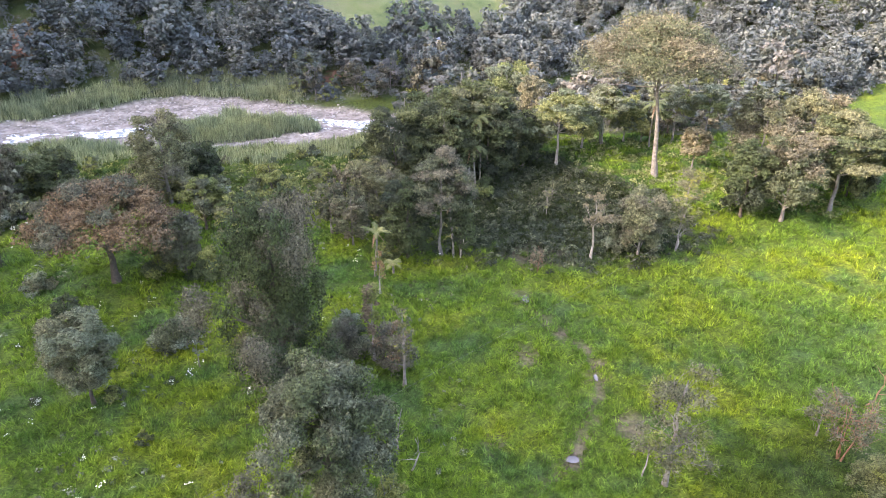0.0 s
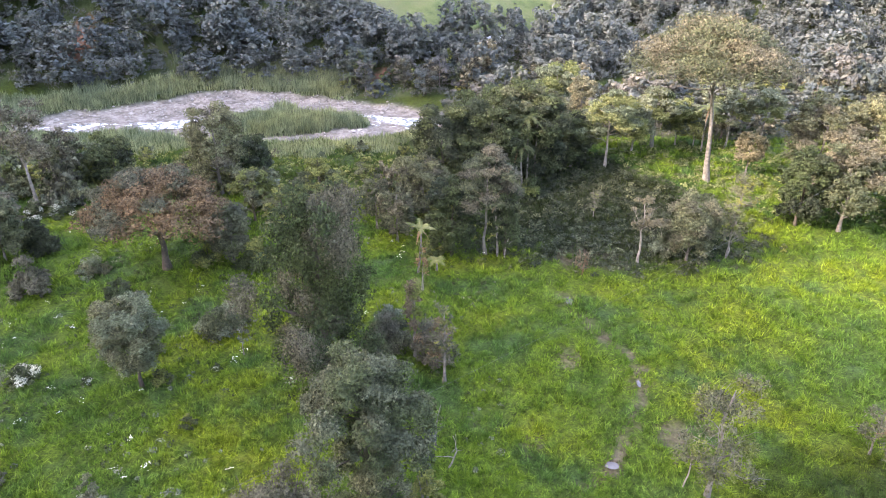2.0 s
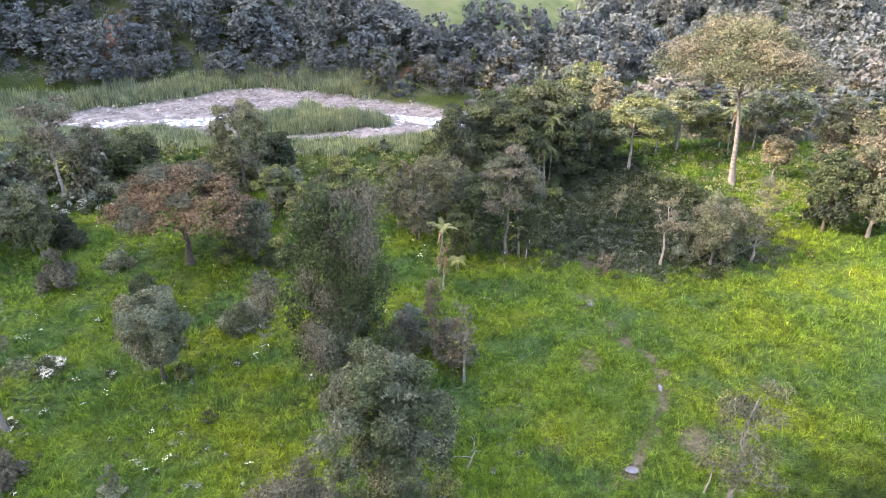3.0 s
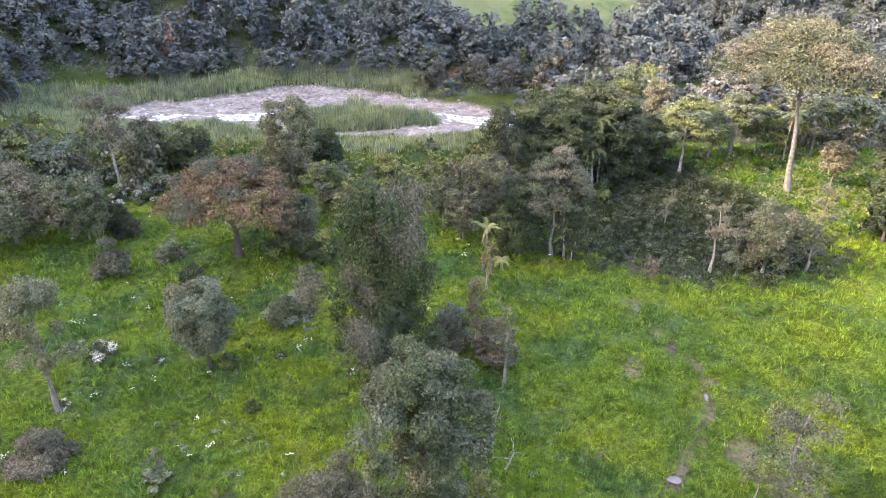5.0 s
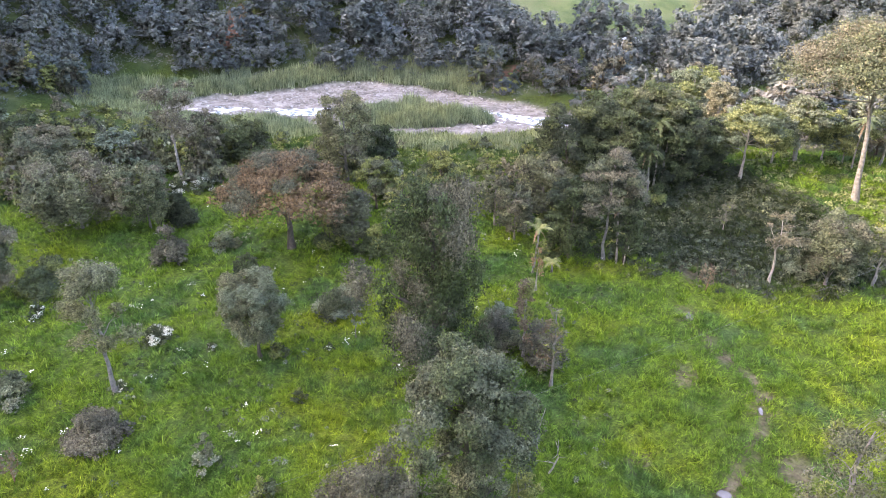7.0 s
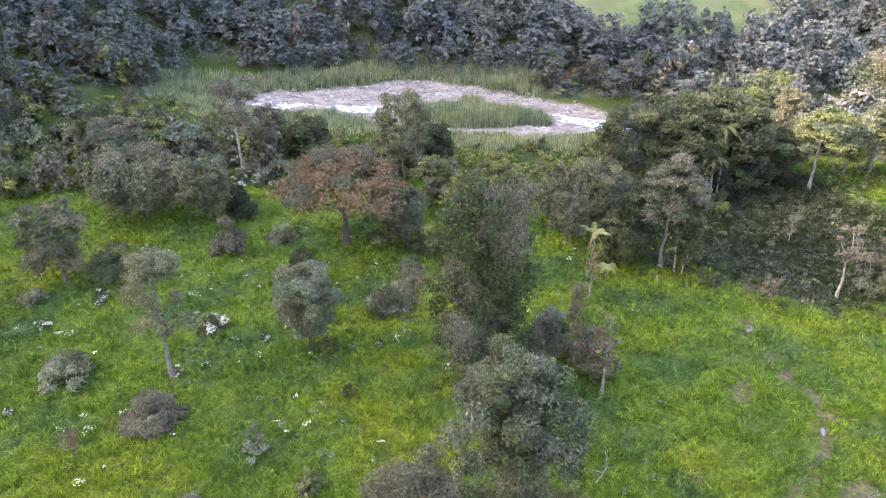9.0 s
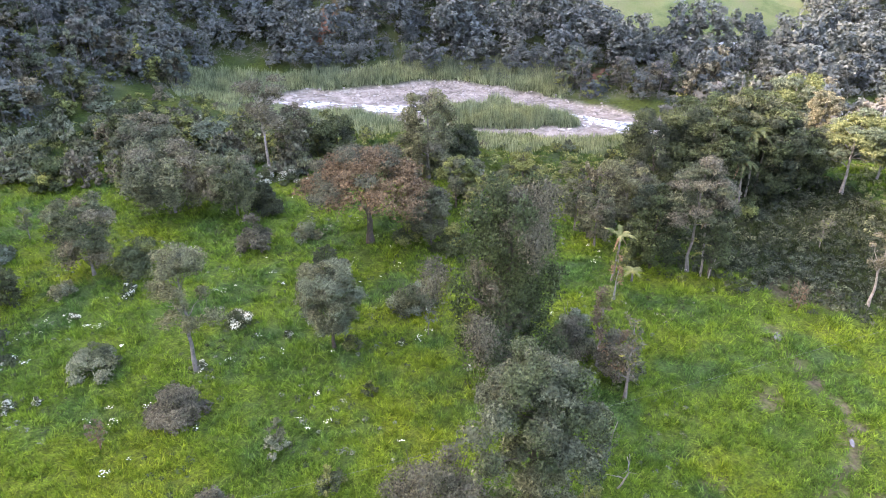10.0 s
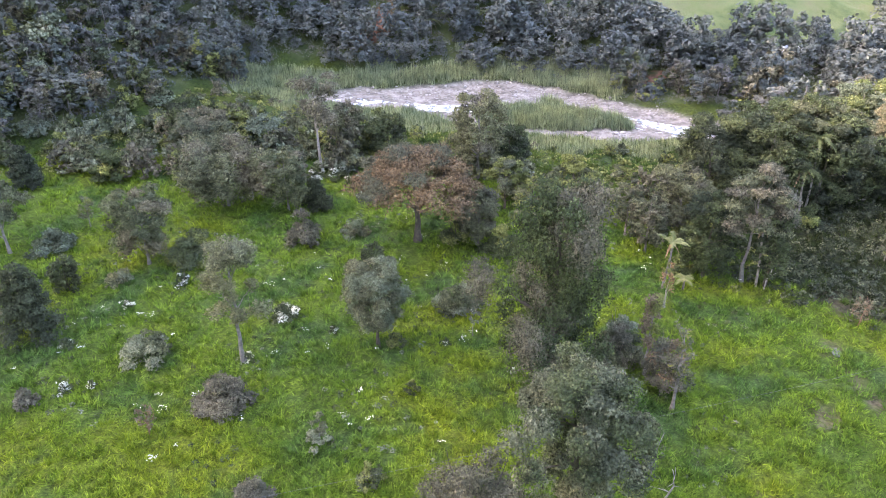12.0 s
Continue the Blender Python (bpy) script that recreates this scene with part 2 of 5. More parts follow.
# ---- mesh helpers ----
def fast_mesh(name, verts, faces, mat, smooth_shade=False):
    """A mesh from arrays: faces all have the same number of corners."""
    verts, faces = np.asarray(verts, np.float32), np.asarray(faces, np.int32)
    me = bpy.data.meshes.new(name)
    me.vertices.add(len(verts))
    me.vertices.foreach_set("co", verts.ravel())
    n, k = faces.shape
    me.loops.add(n * k)
    me.loops.foreach_set("vertex_index", faces.ravel())
    me.polygons.add(n)
    me.polygons.foreach_set("loop_start", np.arange(0, n * k, k, dtype=np.int32))
    me.polygons.foreach_set("loop_total", np.full(n, k, np.int32))
    me.polygons.foreach_set("use_smooth", np.full(n, smooth_shade, bool))
    me.materials.append(mat)
    me.update(calc_edges=True)
    return me


def child(name, me, parent, label=""):
    ob = new(name, me)
    ob.parent = parent
    return tagged(ob, label)


def thing(name, x, y, label, category, group="", sink=0.08, turn=0.0):
    base = new(name)
    base.empty_display_size = 0.3
    base.location = (x, y, float(height(x, y)) - sink)
    base.rotation_euler = (0, 0, turn)
    return tagged(base, label, category, group)


def tube(points, radii, sides=7):
    """Vertices and quads of a tapering tube along points."""
    pts, vs, fs = [Vector(p) for p in points], [], []
    for i, (p, r) in enumerate(zip(pts, radii)):
        d = (pts[min(i + 1, len(pts) - 1)] - pts[max(i - 1, 0)]).normalized()
        a = d.orthogonal().normalized() if abs(d.z) < 0.95 else Vector((1, 0, 0))
        a = (a - d * a.dot(d)).normalized()
        b = d.cross(a)
        for k in range(sides):
            q = 2 * math.pi * k / sides
            vs.append(p + (a * math.cos(q) + b * math.sin(q)) * r)
    for i in range(len(pts) - 1):
        for k in range(sides):
            k2 = (k + 1) % sides
            fs.append((i * sides + k, i * sides + k2, (i + 1) * sides + k2, (i + 1) * sides + k))
    n = len(vs)
    vs.append(pts[-1])
    for k in range(sides):
        fs.append((n - sides + k, n - sides + (k + 1) % sides, n, n))
    return [tuple(v) for v in vs], fs


def joined(pieces):
    vs, fs = [], []
    for v, f in pieces:
        o = len(vs)
        vs += v
        fs += [tuple(i + o for i in q) for q in f]
    return vs, fs


def tube_mesh(name, pieces, mat):
    vs, fs = joined(pieces)
    me = bpy.data.meshes.new(name)
    me.from_pydata(vs, [], [q[:3] if q[2] == q[3] else q for q in fs])
    me.polygons.foreach_set("use_smooth", np.ones(len(me.polygons), bool))
    me.materials.append(mat)
    return me


def bent(rng, a, b, sag=0.15, n=5):
    """A limb's line from a to b, bowed and kinked."""
    a, b = Vector(a), Vector(b)
    side = Vector(rng.normal(0, 1, 3)) * (b - a).length * 0.07
    out = []
    for i in range(n):
        u = i / (n - 1)
        bow = math.sin(u * math.pi)
        out.append(a.lerp(b, u) + side * bow + Vector((0, 0, -sag * bow * (b - a).length)) + Vector(rng.normal(0, 0.02, 3)) * (b - a).length * (0 < i < n - 1))
    return out


def leaf_arrays(P, N, size, rng, wide=0.55, droop=0.25):
    """Pointed leaves (or sprays of leaves) at P, facing N: three corners each."""
    n = len(P)
    t = np.cross(N, rng.normal(0, 1, (n, 3)))
    t[:, 2] -= droop * np.linalg.norm(t, axis=1)
    t /= np.linalg.norm(t, axis=1)[:, None] + 1e-9
    b = np.cross(N, t)
    b /= np.linalg.norm(b, axis=1)[:, None] + 1e-9
    s = (size * rng.uniform(0.6, 1.35, n))[:, None]
    lift = N * s * rng.uniform(0.0, 0.2, n)[:, None]
    v = np.stack([P + t * s * 0.6, P - t * s * 0.4 + b * s * wide * 0.6 + lift, P - t * s * 0.4 - b * s * wide * 0.6], 1)
    return v.reshape(-1, 3)


def leaf_mesh(name, verts, mat):
    return fast_mesh(name, verts, np.arange(len(verts)).reshape(-1, 3), mat)


def cloud(puffs, size, dense, rng, most=20000, up=0.35, wild=0.5):
    """Places, facings and sizes of leaf sprays over a crown: each puff (centre, radii) is a scatter of small clumps round a darker core."""
    P, N, S = [], [], []
    area = sum(4 * math.pi * ((r[0] * r[1] * r[2]) ** (2 / 3)) for _, r in puffs)
    scale = min(1.0, most / (area * dense / (0.275 * size * size)))
    for c, r in puffs:
        mean = (r[0] * r[1] * r[2]) ** (1 / 3)
        n = max(8, int(scale * dense * 4 * math.pi * mean ** 2 / (0.275 * size * size)))
        m = max(4, n // 11)
        d = rng.normal(0, 1, (m, 3))
        d /= np.linalg.norm(d, axis=1)[:, None]
        d[:, 2] = np.where((d[:, 2] < -0.3) & (rng.rand(m) < 0.7), -d[:, 2], d[:, 2])
        out = 0.4 + 0.8 * rng.beta(2.6, 1.5, m)
        mid = d * np.array(r) * out[:, None]
        wide = mean * rng.uniform(0.12, 0.34, m)
        k = rng.randint(0, m, n)
        off = rng.normal(0, 0.62, (n, 3)) * (1, 1, 0.6)
        P.append(np.array(c) + mid[k] + off * wide[k][:, None])
        f = 0.5 * d[k] + 0.45 * off + rng.normal(0, wild, (n, 3)) + np.array([0, 0, up])
        N.append(f)
        S.append(rng.uniform(0.75, 1.15, n) * min(1.25, scale ** -0.2))
        core = max(3, n // 9)
        d = rng.normal(0, 1, (core, 3))
        d /= np.linalg.norm(d, axis=1)[:, None]
        P.append(np.array(c) + d * np.array(r) * rng.uniform(0.1, 0.55, (core, 1)))
        N.append(d + rng.normal(0, 0.5, (core, 3)))
        S.append(np.full(core, 1.9))
    P, N, S = np.concatenate(P), np.concatenate(N), np.concatenate(S)
    return P, N / np.linalg.norm(N, axis=1)[:, None], S


def crown_puffs(shape, h, w, low, count, rng, fat=1.0):
    """Centres and radii of a crown's puffs for a tree of height h and width w; low: where the crown begins, as a share of h."""
    out, z0, R = [], low * h, w / 2
    for i in range(count):
        a = i * 2.39996 + rng.uniform(-0.4, 0.4)
        u = (i + 0.5) / count
        if shape == "round":
            z = z0 + (h - z0) * (0.12 + 0.78 * u)
            k = math.sqrt(max(0.0, 1 - ((z - (z0 + h) / 2) / ((h - z0) * 0.56)) ** 2))
            rr = R * 0.72 * k * rng.uniform(0.65, 1.1)
            p = R * rng.uniform(0.24, 0.38) * fat
            rad = (p, p, p * rng.uniform(0.65, 0.95))
        elif shape == "umbrella":
            q = math.sqrt(u)
            rr = R * 0.86 * q * rng.uniform(0.85, 1.08)
            z = h - (h - z0) * (0.12 + 0.62 * q * q) - rng.uniform(0, 0.22) * (h - z0)
            p = R * rng.uniform(0.2, 0.34) * fat
            rad = (p, p, p * rng.uniform(0.38, 0.6))
        elif shape == "column":
            z = z0 + (h - z0) * u
            k = 0.55 + 0.45 * math.sin(min(1.0, u * 1.25) * math.pi * 0.8 + 0.25)
            k *= 0.72 + 0.3 * math.sin(7.0 * u + 1.9 * math.cos(a)) + 0.22 * math.sin(15.0 * u + 2.0 * a)
            rr = R * k * rng.uniform(0.25, 1.05)
            p = R * rng.uniform(0.26, 0.52) * fat * (0.7 + 0.3 * k)
            rad = (p, p, p * rng.uniform(1.1, 2.1))
        elif shape == "lobed":
            if u < 0.68:
                q = math.sqrt(u / 0.68)
                rr = R * 0.85 * q * rng.uniform(0.8, 1.1) * (0.95 + 0.38 * math.sin(3 * a + 1.0))
                z = h - (h - z0) * (0.06 + 0.26 * q * q + 0.16 * rng.rand() + 0.14 * max(0.0, math.cos(a)) * q)
                p = R * rng.uniform(0.17, 0.3) * fat
            else:
                z = z0 + (h - z0) * 0.62 * (u - 0.68) / 0.32
                rr = R * 0.5 * rng.uniform(0.1, 1.0)
                p = R * rng.uniform(0.16, 0.28) * fat
            rad = (p, p, p * rng.uniform(0.7, 1.15))
        elif shape == "open":
            z = z0 + (h - z0) * rng.uniform(0.05, 0.95)
            rr = R * rng.uniform(0.2, 0.9) * (1.1 - 0.5 * (z - z0) / (h - z0))
            p = R * rng.uniform(0.2, 0.36) * fat
            rad = (p, p * rng.uniform(0.75, 1.1), p * rng.uniform(0.45, 0.85))
        elif shape == "cone":
            z = z0 + (h - z0) * (0.05 + 0.87 * u)
            rr = R * 0.68 * (1 - 0.75 * u) * rng.uniform(0.7, 1.1)
            p = R * rng.uniform(0.3, 0.42) * fat * (1 - 0.35 * u)
            rad = (p, p, p * rng.uniform(0.8, 1.1))
        else:  # mound
            q = math.sqrt(u)
            rr = R * 0.85 * q * rng.uniform(0.6, 1.15)
            z = z0 + (h - z0) * (0.1 + 0.75 * (1 - q * q) * rng.uniform(0.3, 1.15))
            p = min(R * rng.uniform(0.16, 0.36), 0.4 * h) * fat
            rad = (p, p, p * rng.uniform(0.55, 0.9))
        out.append(((rr * math.cos(a), rr * math.sin(a), min(z, h - rad[2] * 0.8)), rad))
    return out


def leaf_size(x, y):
    """Sprays are sized to the camera's view: coarser with distance from its place."""
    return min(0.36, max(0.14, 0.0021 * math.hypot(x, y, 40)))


def tree(name, x, y, h, w, shape, leaf, bark, seed, label, category="tree", low=0.35, puffs=26, dense=1.0, trunk=0.0, lean=(0.0, 0.0),
         limbs=9, fat=1.0, twigs=0, size=0.0, stems=1, group="", second="", share=0.25, hanging=0, up=0.35, droop=0.25, bare=1.0, most=20000, wild=0.5):
    """A tree or bush: a flared, tapering trunk (or several stems), bowed limbs, twigs, and a crown of single leaf sprays.
    second: another leaf colour on a share of the puffs; hanging: strands of dry matter below the crown."""
    rng = np.random.RandomState(seed)
    base = thing(name, x, y, label, category, group, sink=0.12)
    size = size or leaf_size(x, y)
    cp = crown_puffs(shape, h, w, low, puffs, rng, fat)
    top = Vector((lean[0] * h, lean[1] * h, 0))
    cp = [((c[0] + top.x * c[2] / h, c[1] + top.y * c[2] / h, c[2]), r) for c, r in cp]
    r0 = trunk or max(0.05, 0.017 * h)
    spine = []
    for s in range(stems):
        a = rng.uniform(0, 6.28)
        off = Vector((math.cos(a), math.sin(a), 0)) * (0.0 if stems == 1 else 0.12 * w)
        line, rad, reach = [], [], h * rng.uniform(0.8, 0.93)
        for i in range(8):
            u = i / 7
            kink = Vector(rng.normal(0, 0.006 * h, 3)) * (0 < i)
            line.append(off * (0.3 + 1.7 * u) + top * u + Vector((kink.x, kink.y, reach * u)))
            rad.append(r0 * (1.0 if stems == 1 else 0.6) * (1.0 - 0.78 * u + 0.55 * math.exp(-u * 14)))
        spine.append(line)
        child("trunk" if stems == 1 else "stem", tube_mesh("trunk", [tube(line, rad, 9)], BARK[bark]), base)
    order = rng.permutation(len(cp))[:limbs]
    for k in order:
        c = cp[k][0]
        line = spine[k % stems]
        u = min(0.9, max(low * 0.75, (c[2] - 0.22 * w * rng.uniform(0.5, 1.2)) / (h * 0.9)))
        f = u * 7
        a = line[int(f)].lerp(line[min(7, int(f) + 1)], f - int(f))
        rr = r0 * (1 - 0.75 * u) * 0.55
        pieces = [tube(bent(rng, a, c, -0.06), [rr, rr * 0.75, rr * 0.55, rr * 0.38, rr * 0.2], 6)]
        forks = []
        for j in range(2 if limbs >= 14 else 3):
            e = Vector(c) + Vector(rng.normal(0, 1, 3)) * cp[k][1][0] * 0.7
            forks.append(tube(bent(rng, Vector(a).lerp(Vector(c), 0.6 + 0.1 * j), e, 0.05, 4), [rr * 0.3, rr * 0.22, rr * 0.15, rr * 0.06], 4))
        limb = child("limb", tube_mesh("limb", pieces + (forks if limbs < 14 else []), BARK[bark]), base)
        for fork in forks if limbs >= 14 else []:
            child("branch", tube_mesh("branch", [fork], BARK[bark]), limb)
    if twigs:
        pieces = []
        for j in range(twigs):
            c, r = cp[j % len(cp)]
            a = Vector(c) + Vector(rng.normal(0, 0.3, 3)) * r[0]
            e = Vector(c) + Vector(rng.normal(0, 0.75, 3)) * r[0]
            t0 = 0.012 + 0.0006 * h
            pieces.append(tube(bent(rng, a, e, 0.0, 4), [t0 * 1.6, t0 * 1.2, t0, t0 * 0.4], 3))
        tagged(child("brushwood", tube_mesh("brushwood", pieces, BARK[bark]), base), kind="stuff")
    pick = rng.rand(len(cp))
    tones = [(leaf, [p for i, p in enumerate(cp) if not second or second == "flower" or pick[i] > share])]
    if second:
        tones.append((second, [p for i, p in enumerate(cp) if pick[i] <= share]))
    for tone, some in tones:
        if some and bare > 0:
            fine = 0.45 * size if tone == "flower" else size
            P, N, S = cloud(some, fine, dense * bare * (1.2 if tone == "flower" else 1.3), rng, most, up, wild)
            child("crown" if tone == leaf else "foliage", leaf_mesh("crown", leaf_arrays(P, N, fine * S, rng, droop=droop), LEAF[tone]), base)
    if hanging:
        P = []
        for j in range(hanging):
            c, r = cp[rng.randint(len(cp))]
            p0 = np.array(c) + rng.normal(0, 0.4, 3) * r[0]
            n = rng.randint(4, 10)
            P.append(p0 + np.stack([rng.normal(0, 0.06, n), rng.normal(0, 0.06, n), -np.linspace(0, rng.uniform(0.8, 2.6), n)], 1))
        P = np.concatenate(P)
        N = rng.normal(0, 1, P.shape)
        N[:, 2] *= 0.2
        N /= np.linalg.norm(N, axis=1)[:, None]
        tagged(child("hanging_moss", leaf_mesh("hanging_moss", leaf_arrays(P, N, size * 1.2, rng, 0.4, 2.5), LEAF["grey"]), base), kind="stuff")
    return base


# ---- ground, river ----
STREAM = [(9.5, 71.0), (10.0, 67.5), (13.0, 62.5), (15.4, 57.5), (15.2, 53.0), (13.4, 48.5), (11.6, 44.5), (9.0, 41.5), (7.0, 40.0)]


def stream_offset(x, y):
    best = np.full(np.shape(x), 1e9)
    for (ax, ay), (bx, by) in zip(STREAM, STREAM[1:]):
        dx, dy = bx - ax, by - ay
        u = np.clip(((x - ax) * dx + (y - ay) * dy) / (dx * dx + dy * dy), 0, 1)
        best = np.minimum(best, np.hypot(x - ax - u * dx, y - ay - u * dy))
    return best


def spot(x, y, cx, cy, rx, ry):
    return smooth(1.15, 0.7, np.hypot((x - cx) / rx, (y - cy) / ry) + 0.22 * ripple(x, y, 3.2, 11))


def far_side(x, y):
    return y - np.interp(x, FAR_X, FAR_Y)


def left_side(x, y):
    return np.interp(y, LEFT_Y, LEFT_X) - x


def pasture_mask(x, y):
    e = np.minimum(np.minimum(far_side(x, y) - 9, x + 33 + 1.25 * (y - 196)), 15 + 0.25 * (y - 196) - x)
    return smooth(-1, 4, e + 2.5 * ripple(x, y, 24, 9)) * (far_side(x, y) > 0)


def woods_mask(x, y):
    hill = np.maximum(far_side(x, y) + 6 + 14 * smooth(-40, -32, x), left_side(x, y))
    right = np.minimum(np.minimum(y - 123 - 0.45 * np.clip(x - 45, 0, 200), x - 8), 88 - x + 1.0 * (y - 150))
    grove = np.minimum(np.minimum(x + 9, 16 - x), y - 113)
    e = np.maximum(np.maximum(hill, right), grove) + 2.0 * ripple(x, y, 15, 10)
    return smooth(-1, 2.5, e) * smooth(0.5, 3, bed_offset(x, y)) * (1 - pasture_mask(x, y))


def islet(x, y):
    """Above 0 on the reed-grown island in the river bed."""
    u = (x + 43.5) / 18.0
    return 1 - np.hypot(u, (y - 141.5 - 2.0 * u) / (5.2 * (1.15 - 0.25 * u))) + 0.12 * ripple(x, y, 7, 12)


def mud_mask(x, y):
    m = 0.8 * smooth(0.95, 0.3, stream_offset(x, y) + 0.5 * ripple(x, y, 2.6, 13)) * (0.55 + 0.45 * smooth(-0.4, 0.5, ripple(x, y, 9, 14)))
    for cx, cy, rx, ry, k in ((8.8, 58.2, 1.3, 1.8, 0.55), (17.2, 48.0, 1.8, 2.0, 0.6), (4.6, 46.5, 1.2, 1.4, 0.4), (13.0, 62.3, 0.9, 1.0, 0.8), (13.0, 79.5, 5.0, 3.0, 0.3), (16.0, 57.0, 1.1, 0.9, 0.6)):
        m = np.maximum(m, k * spot(x, y, cx, cy, rx, ry))
    return m


def herb_mask(x, y):
    """Where dark herbs and fern take the place of grass, on the knoll also painting in its shade: the knoll below the
    grove, the scrub's edge and a lush patch.
    """
    m = spot(x, y, 17, 95, 23, 21) * smooth(74, 80, y + 2 * ripple(x, y, 12, 18)) * smooth(4, -4, x - 30 + 0.8 * (y - 100) + 3 * ripple(x, y, 10, 19))
    s = smooth(-4, 8, y - np.interp(x, [-122, -95, -75, -55, -30, -8, 4], [62, 74, 84, 96, 96, 90, 84]) + 6 * ripple(x, y, 18, 20)) * (x < 6)
    lush = 0.5 * spot(x, y, 34, 40, 13, 8)
    return np.maximum(np.maximum(m, 0.6 * s), lush)


def scar_mask(x, y):
    m = spot(x, y, -27.5, 171.5, 4.0, 6.0) * smooth(-6, 0, far_side(x, y) + 4)
    return np.maximum(m, 0.9 * spot(x, y, -103, 168, 4, 8))


def axis(dense_lo, dense_hi, step, lo, hi):
    mid = np.arange(dense_lo, dense_hi + 0.01, step)
    grow = np.cumsum(step * 1.17 ** np.arange(1, 46))
    a, b = dense_lo - grow[::-1], dense_hi + grow
    return np.concatenate([[lo], a[a > lo + 20], mid, b[b < hi - 20], [hi]])


def ground_sheet():
    xs, ys = axis(-135, 100, 0.9, -2200, 2200), axis(12, 215, 0.9, -2200, 2200)
    X, Y = np.meshgrid(xs, ys)
    Z = height(X, Y) - 0.35 * mud_mask(X, Y) + 1.1 * smooth(0.0, 0.5, islet(X, Y))
    near = (X > -135) & (X < 100) & (Y > 12) & (Y < 130)
    Z = Z + near * (1 - mud_mask(X, Y)) * 0.10 * (ripple(X, Y, 2.3, 21) + ripple(X, Y, 3.7, 22))
    nx, ny = len(xs), len(ys)
    i = np.arange(nx * ny).reshape(ny, nx)
    faces = np.stack([i[:-1, :-1], i[:-1, 1:], i[1:, 1:], i[1:, :-1]], -1).reshape(-1, 4)
    me = fast_mesh("ground", np.stack([X, Y, Z], -1).reshape(-1, 3), faces, GROUND, True)
    gravel = smooth(1.2, -0.8, bed_offset(X, Y)) * (1 - smooth(0.0, 0.25, islet(X, Y)))
    for key, value in (("gravel", gravel), ("woods", woods_mask(X, Y)), ("pasture", pasture_mask(X, Y)), ("mud", mud_mask(X, Y)), ("herb", herb_mask(X, Y)), ("scar", scar_mask(X, Y))):
        me.attributes.new(key, "FLOAT", "POINT").data.foreach_set("value", value.ravel().astype(np.float32))
    return tagged(new("ground", me), "green wet meadow with a stony river bed between wooded hills", "ground", kind="structure")


ground_sheet()

CHANNEL = [(-300, 60, 2), (-160, 116, 2), (-120, 129, 2), (-104, 134, 3), (-97, 135, 4.5), (-78, 137, 3.6), (-62, 143.5, 2.6), (-44, 149.5, 2.0), (-31, 149.5, 2.6), (-21, 146, 4.5), (-12, 145.5, 5.5),
           (10, 158, 6), (40, 178, 6), (90, 200, 6.5), (160, 214, 6), (400, 250, 6)]


def river():
    """The water: a ribbon down the bed with small standing waves."""
    c = np.array(CHANNEL, float)
    s = np.concatenate([np.linspace(c[i, 0], c[i + 1, 0], 8 if abs(c[i, 0]) > 150 else 30, endpoint=False) for i in range(len(c) - 1)] + [[400.0]])
    y0, w = np.interp(s, c[:, 0], c[:, 1]), np.interp(s, c[:, 0], c[:, 2])
    y0 = np.convolve(np.pad(y0, 4, "edge"), np.ones(9) / 9, "valid")
    v = np.linspace(-1, 1, 17)
    X = s[:, None] + 0 * v
    Y = y0[:, None] + w[:, None] * v * (1 + 0.15 * ripple(s, s * 0, 11, 15))[:, None]
    Z = np.full_like(X, -3.62) + 0.09 * ripple(X, Y, 2.6, 16) + 0.05 * ripple(X, Y, 1.3, 17)
    i = np.arange(X.size).reshape(X.shape)
    f = np.stack([i[:-1, :-1], i[1:, :-1], i[1:, 1:], i[:-1, 1:]], -1).reshape(-1, 4)
    tagged(new("water", fast_mesh("water", np.stack([X, Y, Z], -1).reshape(-1, 3), f, WATER, True)), "shallow grey river with white rapids over stones", "river", kind="structure")


river()

STONE = plain_material("river_stone", (0.16, 0.14, 0.12), (0.38, 0.345, 0.3), 0.85, 0.8)


def stone_mesh(seed):
    rng = np.random.RandomState(seed)
    bm = bmesh.new()
    bmesh.ops.create_icosphere(bm, subdivisions=2, radius=0.5)
    k = rng.uniform(0.6, 1.2, 3) * (1, 1, 0.7)
    for v in bm.verts:
        n = 1 + 0.22 * noise.noise(v.co * 2.2 + Vector((seed, 0, 0))) + 0.1 * noise.noise(v.co * 5 + Vector((0, seed, 0)))
        v.co = Vector((v.co.x * k[0], v.co.y * k[1], v.co.z * k[2])) * n
    me = bpy.data.meshes.new("boulder")
    bm.to_mesh(me)
    bm.free()
    me.materials.append(STONE)
    return me


